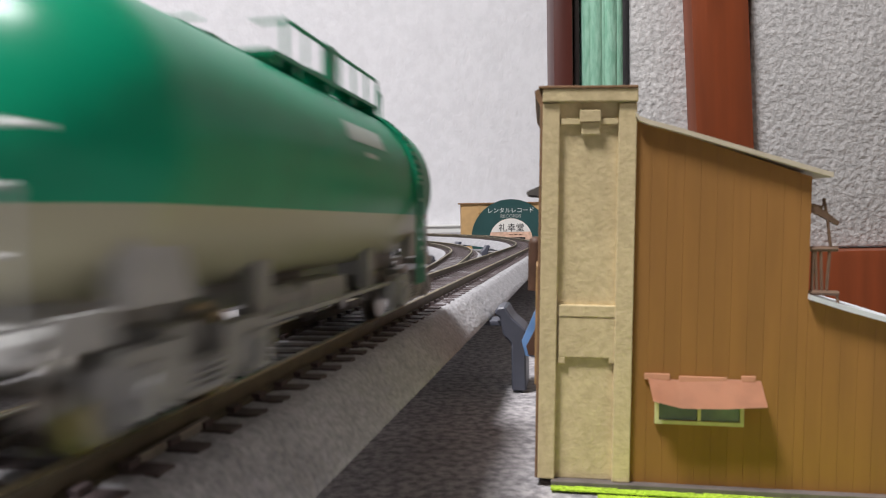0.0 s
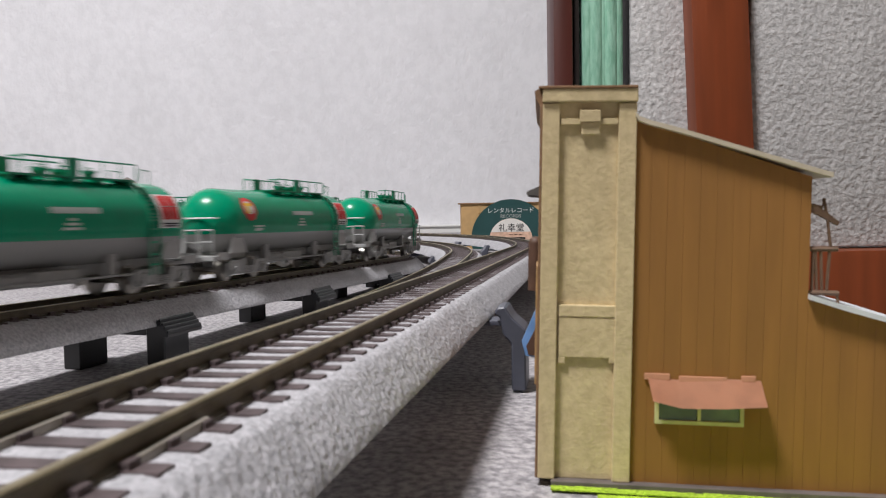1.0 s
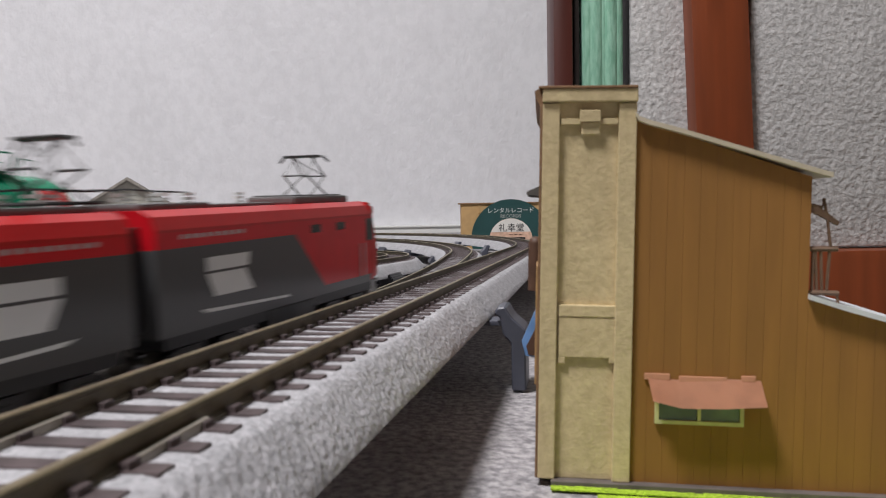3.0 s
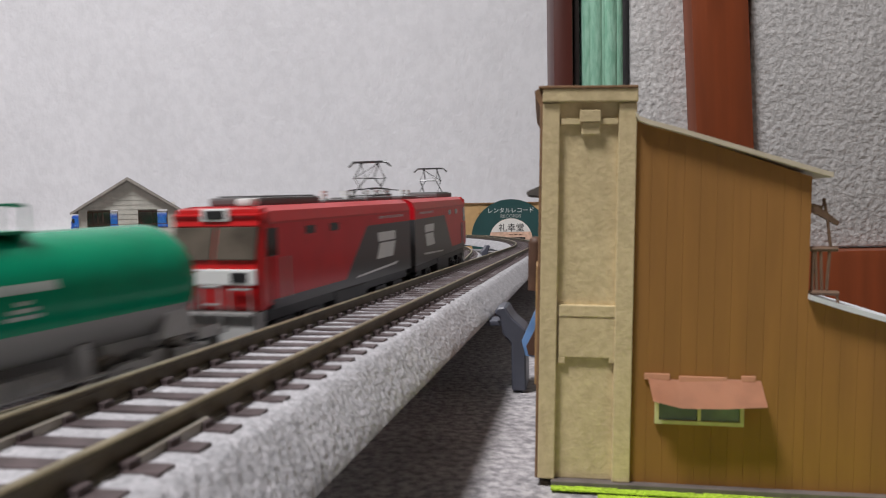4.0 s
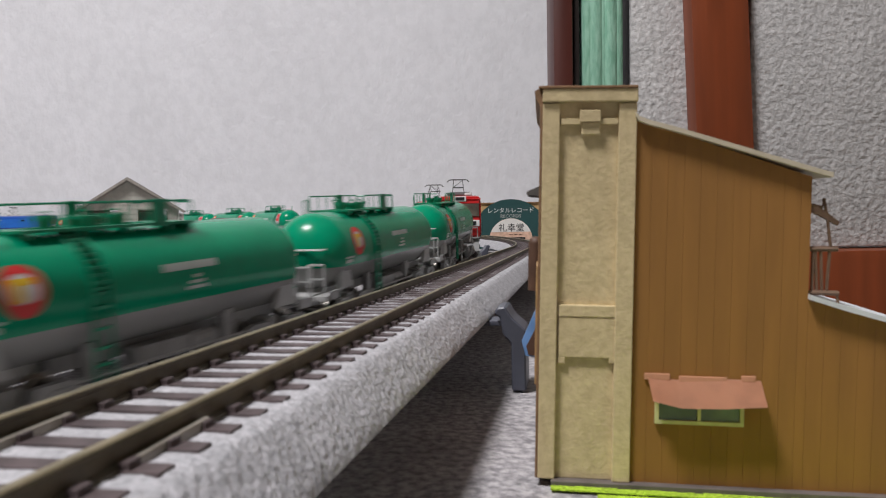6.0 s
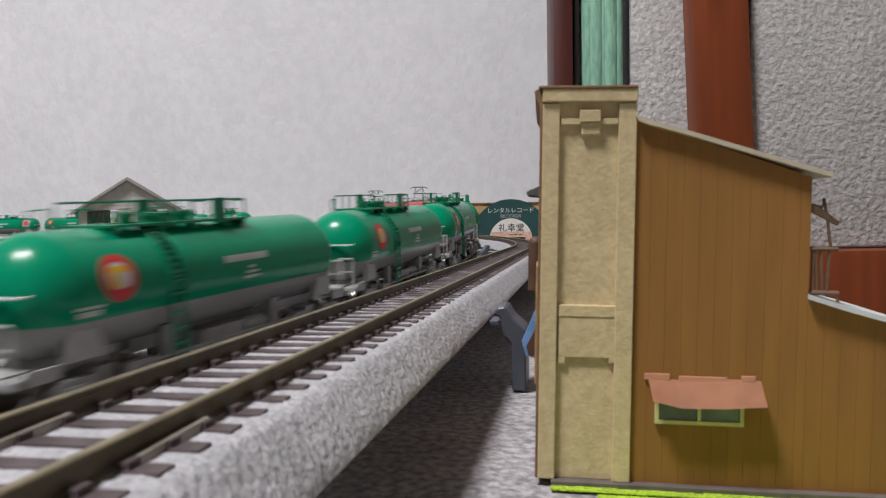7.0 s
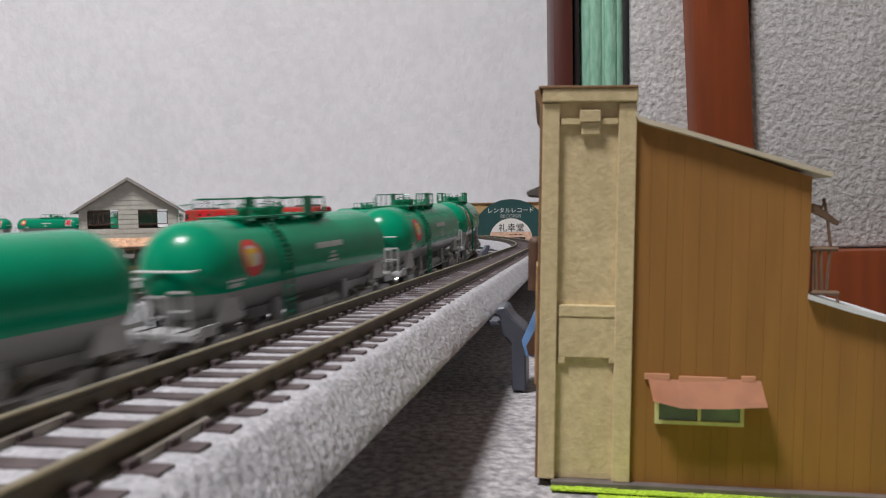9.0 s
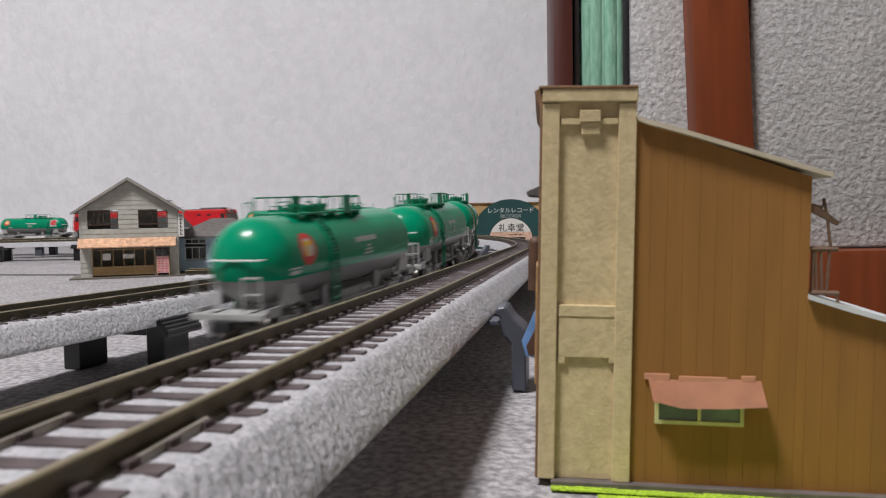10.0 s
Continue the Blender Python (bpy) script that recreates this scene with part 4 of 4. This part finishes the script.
def build_shop():
    root = empty("record_shop", P(-49.6, 661.8, 0, 0, 0, YAW), "tan model record shop with a big half-round sign", "shop building")
    tan = mat("tan_card", (0.60, 0.38, 0.17), 0.75, vary=0.05, scale=200)
    bm = bmesh.new()
    box(bm, -41, 42, 1.5, 40, 0, 37.6, 0.2)
    part("wall", bm, tan, root)
    bm = bmesh.new()
    box(bm, -43, 44, 0.2, 42, 37.6, 38.6, 0.1)
    part("roof", bm, mat("brown_roof_edge", (0.30, 0.17, 0.08), 0.7), root)
    bm = bmesh.new()
    for k in range(-2, 3):
        box(bm, k * 13 - 0.6, k * 13 + 0.6, 1.0, 1.7, 30, 37.4)
    part("post", bm, tan, root)
    bm = bmesh.new()
    half_disc(bm, 0, 33, -1.2, 0.4, 8.2, -14, 194)
    sign = part("sign", bm, mat("dark_green_sign", (0.02, 0.075, 0.075), 0.5, vary=0.04, scale=100), root, "dark green half-round sign like a record")
    bm = bmesh.new()
    half_disc(bm, 0, 18, -1.7, -1.2, 7.2)
    part("sign_centre", bm, mat("pale_pink_print", (0.80, 0.52, 0.38), 0.6), sign, "pale pink label")
    bm = bmesh.new()
    half_disc(bm, 0, 17.9, -1.85, -1.7, 7.2, 22, 158)
    part("sign_upper", bm, PAPER, sign)
    bm = bmesh.new()
    box(bm, -3, 12, -1.95, -1.7, 7.2, 9.4)
    part("doorway", bm, BLACK, sign)
    bm = bmesh.new()
    for x in (-1.5, 2.6, 6.4):
        box(bm, x, x + 3, -1.86, -1.7, 11.4, 11.9)
    part("small_print", bm, DARK_WOOD, sign)
    lettering("レンタルレコード", 4.9, P(0, -1.35, 31.6, 90), WHITE, sign)
    lettering("RECORDS", 3.9, P(0, -1.35, 27.0, 90), mat("faded_print", (0.5, 0.52, 0.5), 0.6), sign)
    lettering("礼幸堂", 7.2, P(0.5, -1.95, 17.0, 90), BLACK, sign)

build_shop()

# ---- near building with cream front and brown side ----
CREAM = mat("cream_card", (0.64, 0.52, 0.30), 0.75, vary=0.09, scale=900, bump=0.25, bscale=1800, second=(0.50, 0.395, 0.22), amount=0.9)
BROWN = mat("brown_wood_print", (0.272, 0.124, 0.025), 0.72, vary=0.06, scale=500, random=0.06, stretch=(1, 1, 0.12), bump=0.05)
CARD_EDGE = mat("brown_cut_edge", (0.25, 0.14, 0.07), 0.8)

def build_near_building():
    turn, lean = 2.0, 1.5
    root = empty("wooden_shop", P(-4.2, 96.3, 0.7, 0, lean, turn), "brown boarded model shop with a tall cream front", "shop building")
    phi, tl = radians(YAW - turn), math.tan(radians(lean))

    def L(a, b):
        """Plan numbers of the side (across, down) to the building's own x and z."""
        u = (a - 784) / 1400
        x = (u * 95.7 - 11.35) / (math.cos(phi) + u * math.sin(phi))
        k = (95.7 - x * math.sin(phi)) / 1400
        z = 33 - (b - (370 - 0.018 * (a - 784))) * k
        return x - tl * z, z + tl * x

    def X(a, b=500):
        return L(a, b)[0]

    def Z(b, a=1040):
        return L(a, b)[1]

    def q(bm, a0, a1, b0, b1, y0, y1, bevel=0.0):
        """A block between plan numbers."""
        m = (b0 + b1) / 2
        box(bm, X(a0, m), X(a1, m), y0, y1, Z(b1, (a0 + a1) / 2), Z(b0, (a0 + a1) / 2), bevel)

    lx, rx = X(957), X(1123)
    bm = bmesh.new()
    box(bm, lx + 0.2, rx, 0.75, 40, 0, Z(160), 0.1)
    part("front_panel", bm, CREAM, root)
    for a, b in ((lx, lx + 2.05), (rx - 2.1, rx)):
        bm = bmesh.new()
        box(bm, a, b, 0.0, 0.8, 0, Z(180), 0.12)
        part("pilaster", bm, CREAM, root)
    bm = bmesh.new()
    box(bm, lx - 0.32, lx + 0.02, 0.05, 0.88, 0.05, Z(182), 0.1)
    part("card_edge", bm, CARD_EDGE, root, "brown cut card edge")
    bm = bmesh.new()
    box(bm, lx - 0.05, rx + 0.08, -0.35, 1.0, Z(178), Z(155), 0.15)
    part("cornice", bm, CREAM, root)
    bm = bmesh.new()
    box(bm, lx - 0.5, rx + 0.05, -0.5, 38, Z(155), Z(150), 0.1)
    prism(bm, [(lx - 0.3, Z(152)), (lx - 1.0, Z(158)), (lx - 0.9, Z(168)), (lx - 0.1, Z(192)), (lx, Z(172))], "y", 0.3, 30)
    part("cap", bm, CARD_EDGE, root, "brown card cap")
    bm = bmesh.new()
    q(bm, 997, 1098, 206, 217, 0.2, 0.8, 0.08)
    q(bm, 1030, 1067, 192, 213, -0.25, 0.8, 0.1)
    q(bm, 1033, 1066, 213, 235, 0.1, 0.8, 0.1)
    part("bracket", bm, CREAM, root)
    bm = bmesh.new()
    q(bm, 990, 1092, 537, 559, 0.15, 0.8, 0.15)
    q(bm, 989, 1091, 559, 632, 0.24, 0.8, 0.12)
    part("rail", bm, CREAM, root)
    bm = bmesh.new()
    q(bm, 988, 1000, 630, 642, 0.24, 0.8, 0.1)
    q(bm, 1078, 1090, 630, 642, 0.24, 0.8, 0.1)
    parts("corner_block", bm, CREAM, root)
    bm = bmesh.new()
    box(bm, lx - 0.15, lx + 0.3, 0.9, 38, 0, Z(165))
    part("street_front", bm, CARD_EDGE, root)
    bm = bmesh.new()
    prism(bm, [(lx - 0.1, Z(322)), (lx - 1.9, Z(334)), (lx - 1.9, Z(340)), (lx - 0.1, Z(342))], "y", 6, 30)
    part("eyebrow_roof", bm, mat("dark_grey_card", (0.12, 0.11, 0.10), 0.7), root)
    bm = bmesh.new()
    tube(bm, [(lx - 0.7, 12, Z(530)), (lx - 0.7, 12, Z(436))], 1.0, 14)
    bmesh.ops.create_uvsphere(bm, u_segments=14, v_segments=8, radius=1.0, matrix=Matrix.Translation((lx - 0.7, 12, Z(436))))
    part("street_drum", bm, DARK_WOOD, root, smooth=True)
    bm = bmesh.new()
    box(bm, lx - 0.55, lx, 2, 14, Z(690), Z(470), 0.2)
    part("ledge", bm, mat("golden_card", (0.42, 0.25, 0.10), 0.6), root)
    bm = bmesh.new()
    prism(bm, [(lx - 0.5, Z(580)), (lx - 2.6, Z(655)), (lx - 2.0, Z(686)), (lx - 0.5, Z(690))], "y", 20, 21)
    part("blue_panel", bm, mat("blue_card", (0.16, 0.32, 0.62), 0.5), root)
    bm = bmesh.new()
    prism(bm, [(lx - 0.5, Z(622)), (lx - 1.9, Z(664)), (lx - 1.6, Z(682)), (lx - 0.5, Z(684))], "y", 19.2, 20)
    part("dark_panel", bm, DARK_WOOD, root)
    # side wall of single boards
    x0, x1, x2 = rx, X(1440, 400), X(1760)
    ra, rb = Z(207, 1140), Z(308, 1440)
    la, lb = Z(522, 1440), Z(562, 1568)
    xl = X(1568, 562)
    xe = lambda x: ra + (x - x0) / (x1 - x0) * (rb - ra) if x < x1 else la + (x - x1) / (xl - x1) * (lb - la)
    bm = bmesh.new()
    prism(bm, [(x0, 0), (x2, 0), (x2, xe(x2) - 0.1), (x1, xe(x1 + 0.01) - 0.1), (x1, xe(x1 - 0.01) - 0.1), (x0, xe(x0) - 0.1)], "y", 0.62, 38)
    part("side_wall", bm, BROWN, root)
    x, w = x0, 1.9
    while x < x2 - 0.1:
        b = min(x + w, x2)
        if x < x1 < b:
            b = x1
        bm = bmesh.new()
        prism(bm, [(x + 0.012, 0), (b - 0.012, 0), (b - 0.012, xe(b - 0.03)), (x + 0.012, xe(x + 0.03))], "y", 0.55 + random.uniform(0, 0.025), 0.66)
        part("board", bm, BROWN, root)
        x = b
    # roofs
    bm = bmesh.new()
    pts = [(1128, 195), (1134, 203), (1150, 209), (1200, 222), (1300, 251), (1400, 280), (1455, 296), (1475, 301)]
    pts = [L(*p) for p in pts]
    prism(bm, pts + [(a, b - 0.55) for a, b in pts[::-1]], "y", -0.5, 40)
    part("main_roof", bm, mat("pale_card_roof", (0.55, 0.48, 0.36), 0.75, vary=0.05), root, "thin pale card roof")
    bm = bmesh.new()
    pts = [L(1436, 517), L(1500, 537), L(1568, 556), L(1760, 612)]
    prism(bm, pts + [(a, b - 0.6) for a, b in pts[::-1]], "y", -0.5, 40)
    part("lower_roof", bm, mat("pale_grey_card", (0.62, 0.64, 0.66), 0.6, vary=0.04), root, "pale grey lean-to roof")
    # window with its crooked awning
    win = frames("window", root, X(1160, 735), X(1320, 735), Z(753, 1240), Z(706, 1240), (0.5,), mat("pale_yellow_frame", (0.62, 0.60, 0.30), 0.6), None, 0.0)
    bm = bmesh.new()
    box(bm, X(1166, 735), X(1314, 735), 0.3, 0.42, Z(749, 1240), Z(710, 1240))
    part("pane", bm, mat("dull_green_pane", (0.16, 0.24, 0.10), 0.15, vary=0.2, scale=150), win, "greenish pane")
    bm = bmesh.new()
    a = [(1148, 664), (1200, 672), (1280, 670), (1352, 674)]
    b = [(1158, 704), (1210, 717), (1290, 718), (1364, 715)]
    top = [bm.verts.new((L(*p)[0], 0.5, L(*p)[1])) for p in a]
    low = [bm.verts.new((L(*p)[0] * 0.975 - 0.05, -2.4, L(*p)[1] * 0.985 + 0.35)) for p in b]
    for i in range(3):
        bm.faces.new((top[i], low[i], low[i + 1], top[i + 1]))
    bmesh.ops.solidify(bm, geom=bm.faces[:], thickness=0.4)
    awn = part("awning", bm, mat("salmon_card", (0.60, 0.29, 0.17), 0.7, vary=0.07, scale=300), root, "crooked salmon card awning")
    for a0, a1, b0, b1 in ((1204, 1290, 666, 684), (1142, 1188, 660, 672), (1316, 1342, 665, 676)):
        bm = bmesh.new()
        q(bm, a0, a1, b0, b1, 0.25, 0.5, 0.08)
        part("awning_tab", bm, MATS["salmon_card"], awn)
    # broken balcony
    bal = mat("brown_lattice", (0.17, 0.10, 0.06), 0.7)
    y = 1.2
    bars = [[(1440, 437), (1492, 437)], [(1438, 515), (1494, 517)], [(1446, 518), (1448, 440)], [(1455, 518), (1452, 440)], [(1464, 518), (1462, 440)], [(1472, 518), (1478, 440)],
            [(1480, 440), (1474, 385), (1467, 346)], [(1490, 516), (1493, 534)], [(1446, 358), (1464, 362), (1467, 350)]]
    for k, line in enumerate(bars):
        bm = bmesh.new()
        tube(bm, [(L(*p)[0], y, L(*p)[1]) for p in line], 0.33 if k < 2 else 0.2, 5)
        part("balcony_bar", bm, bal, root)
    bm = bmesh.new()
    prism(bm, [L(*p) for p in ((1440, 354), (1462, 364), (1494, 388), (1491, 395), (1458, 377), (1440, 370))], "y", 1.0, 1.8)
    part("balcony_arm", bm, bal, root)
    bm = bmesh.new()
    box(bm, X(972, 865), x2, -0.7, 38, -0.9, 0.0, 0.1)
    part("base", bm, mat("dark_card_base", (0.13, 0.11, 0.10), 0.7), root)

build_near_building()
bm = bmesh.new()
for i in range(60):
    for j in range(3):
        box(bm, 1.5 + i * 1.0, 2.52 + i * 1.0, -1.1 + j * 0.5, -0.58 + j * 0.5, -0.05, 0.02 + random.random() * 0.16)
box(bm, 2, 62, 0.4, 46, 0.0, 0.14)
box(bm, 7, 62, -25, -1.12, -0.4, -0.2)
part("grass_mat", bm, mat("lime_flock", (0.42, 0.62, 0.04), 0.95, vary=0.2, scale=2500, bump=0.8), local=P(-4.2, 95.3, 0.1, 0, 1.75, 2.0))
tagged(bpy.data.objects["grass_mat"], "lime green flocked grass mat under the shop", "grass mat")

# ---- wooden and grey upholstered furniture beyond the platform ----
WOOD_RED = mat("reddish_stained_wood", (0.25, 0.056, 0.017), 0.36, vary=0.12, scale=60, stretch=(1, 1, 0.1), bump=0.03)
WOOD_DARK = mat("dark_stained_wood", (0.085, 0.018, 0.012), 0.42, vary=0.12, scale=60, stretch=(1, 1, 0.1))
FELT = mat("nubby_grey_felt", (0.66, 0.65, 0.645), 0.95, vary=0.09, scale=215, bump=0.85, bscale=185, second=(0.36, 0.355, 0.35), amount=0.9)
GREEN_FELT = mat("pale_green_foam", (0.30, 0.54, 0.41), 0.9, vary=0.10, scale=260, bump=0.6, bscale=420, second=(0.20, 0.42, 0.30), stretch=(1, 1, 0.25))
D = 740.0
U = lambda px: (px - 784) / 1400 * D
V = lambda px, py: 34 - (py - (370 - 0.018 * (px - 784))) / 1400 * D

def panel(name, x0, x1, z0, z1, y0, y1, material, label, category, bevel=3.0, lean=0.0):
    bm = bmesh.new()
    box(bm, -(x1 - x0) / 2, (x1 - x0) / 2, 0, y1 - y0, z0, z1, bevel)
    ob = part(name, bm, material, smooth=True)
    ob.matrix_basis = ROOM @ P((x0 + x1) / 2, y0, 0, 0, lean, 0)
    return tagged(ob, label, category)

panel("wooden_post", U(981), U(1018), -700, 420, D - 4, D + 40, WOOD_DARK, "dark polished wooden post beside the wallpaper", "post", 6, 0)
# Near-black strip put in for the shade of the gap beside the post.
panel("wooden_strip", U(1021), U(1031), -700, 420, D + 6, D + 40, mat("near_black_gap", (0.02, 0.012, 0.01), 0.5), "near-black strip in place of the dark gap beside the post", "strip", 2, 0)
bm = bmesh.new()
for i, a in enumerate((1040, 1053, 1066, 1079, 1092)):
    tube(bm, [(U(a) + 4, D + 12, -700), (U(a) + 4, D + 12, 420)], 6 + (i % 2) * 2.0, 16)
box(bm, U(1038), U(1107), D + 10, D + 40, -700, 420, 2)
foam = empty("foam_roll", ROOM.copy(), "pale green ridged foam standing upright", "foam roll")
parts("ridge", bm, GREEN_FELT, foam, smooth=True)
panel("black_strip", U(1108), U(1119), -700, 420, D + 8, D + 40, BLACK, "black edge strip between green foam and grey felt", "strip", 1, 0)
panel("upholstered_panel", U(1121), U(1226), -700, 420, D + 6, D + 40, FELT, "nubby grey felt panel beside a wooden post", "panel", 4, 0)
panel("wooden_post", U(1230), U(1333), V(1300, 560), 420, D - 16, D + 30, WOOD_RED, "reddish brown polished wooden post, slightly leaning", "post", 7, -2.3)
panel("upholstered_panel", U(1329), U(1900), V(1500, 437), 420, D + 2, D + 40, FELT, "wide nubby grey felt panel over a wooden rail", "panel", 4, 0)
panel("wooden_rail", U(1400), U(1900), V(1500, 700), V(1500, 440), D - 20, D + 36, WOOD_RED, "reddish brown wooden rail under the felt panel", "rail", 5, 0)

# ---- trains ----
WAGON = build_wagon()
WAGONS = [WAGON] + [copy_thing(WAGON, Matrix()) for _ in range(16)]
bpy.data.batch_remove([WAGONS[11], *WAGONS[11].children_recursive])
# Last wagon: lower part paler and warmer in tone than on the others.
CREAM_TANK = two_tone("green_and_cream_tank_tone", GREEN, (0.40, 0.38, 0.26), 0.0126, 0.3)
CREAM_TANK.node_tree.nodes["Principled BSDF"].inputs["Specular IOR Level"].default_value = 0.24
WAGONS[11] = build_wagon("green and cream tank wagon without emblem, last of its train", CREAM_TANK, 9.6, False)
bm = bmesh.new()
for side in (-1, 1):
    for k, (x, w, h, a) in enumerate(((-4.0, 13.0, 2.0, 0.42), (-4.0, 4.0, 0.5, 0.2))):
        ring = on_tank(side, x, a, w, h, 0.06, 16.3, 9.6)
        rows = [(bm.verts.new((x - w / 2, y, z)), bm.verts.new((x + w / 2, y, z))) for y, z in ring]
        for p, q in zip(rows, rows[1:]):
            bm.faces.new((p[0], p[1], q[1], q[0]))
parts("lettering", bm, PRINT, WAGONS[11], "pale lettering bar")

def seat(line, s, half, back=False):
    """The pose of a vehicle whose bogies stand on a line at s - half and s + half."""
    a, b = line.at(s - half), line.at(s + half)
    d = (a - b) if back else (b - a)
    m = (a + b) / 2
    return Matrix.Translation(m * MM) @ d.to_track_quat("X", "Z").to_matrix().to_4x4()

def run(ob, line, place, half=29.0, back=False):
    rows = [(k * 0.2, seat(line, place(k * 0.2), half, back)) for k in range(51)]
    walk(ob, rows)

RED_LOCO = build_loco("red and dark grey half of a model electric locomotive", LOCO_RED, RED_SIDE, LOCO_RED, ROOF_GREY, True, 23.0)
RED_REAR = build_loco("red and dark grey rear half of a model electric locomotive", LOCO_RED, RED_SIDE_REAR, LOCO_RED, ROOF_GREY, True, -35.0)
BLUE_LOCO = build_loco("two-tone blue half of a model electric locomotive", BLUE_PAINT, BLUE_SIDE, BLUE_PAINT, SILVER, False)
BLUE_REAR = copy_thing(BLUE_LOCO, Matrix())

def motions():
    # the red train drives away on the middle track
    ease = lambda t: float(np.interp(t, [0, 4.5, 5.5, 7.5, 9, 9.5, 10], [0.5, 0.0, 0.0, -2.0, -2.0, -0.5, 2.0]))
    ahead = lambda t: float(np.interp(t, [0, 2.5, 3.8, 5.0], [-1.0, -1.0, 2.0, 4.5]))
    gain = lambda s: s + float(np.interp(s, [300, 430, 820], [0, 4, 36]))  # the far curve is a little shorter than drawn
    red = lambda t: 105 + 109.3 * (t - 4.0) + ease(t) + ahead(t)
    run(RED_LOCO, MIDDLE, lambda t: gain(red(t) + 42), 25)
    run(RED_REAR, MIDDLE, lambda t: gain(red(t) - 42), 25, True)
    for n in range(7):
        run(WAGONS[n], MIDDLE, lambda t, n=n: gain(27.0 + 109.3 * (t - 4.5) + ease(t) - 93 * n))
    # wagons come round the inner curve towards the camera
    for n in range(4):
        run(WAGONS[7 + n], INNER, lambda t, n=n: 180.5 - 111 * (t - 0.6) + 94.5 * (n - 1), back=True)
    # the last wagon of a train leaves on the outer track
    run(WAGONS[11], OUTER, lambda t: 73 - 143 * t, back=True)
    # the blue train sets off on the far track
    blue = lambda t: float(np.interp(t, [0, 1.8, 2.1, 2.5, 4.1, 4.5, 5.5, 8, 10], [590, 592, 606, 645, 757, 806, 895, 1164, 1392]))
    run(BLUE_LOCO, LOOP, blue, 25)
    run(BLUE_REAR, LOOP, lambda t: blue(t) - 84, 25, True)
    for n in range(5):
        run(WAGONS[12 + n], LOOP, lambda t, n=n: blue(t) - 172 - 93 * n)

for item in LATER:
    sleepers(*item)
motions()
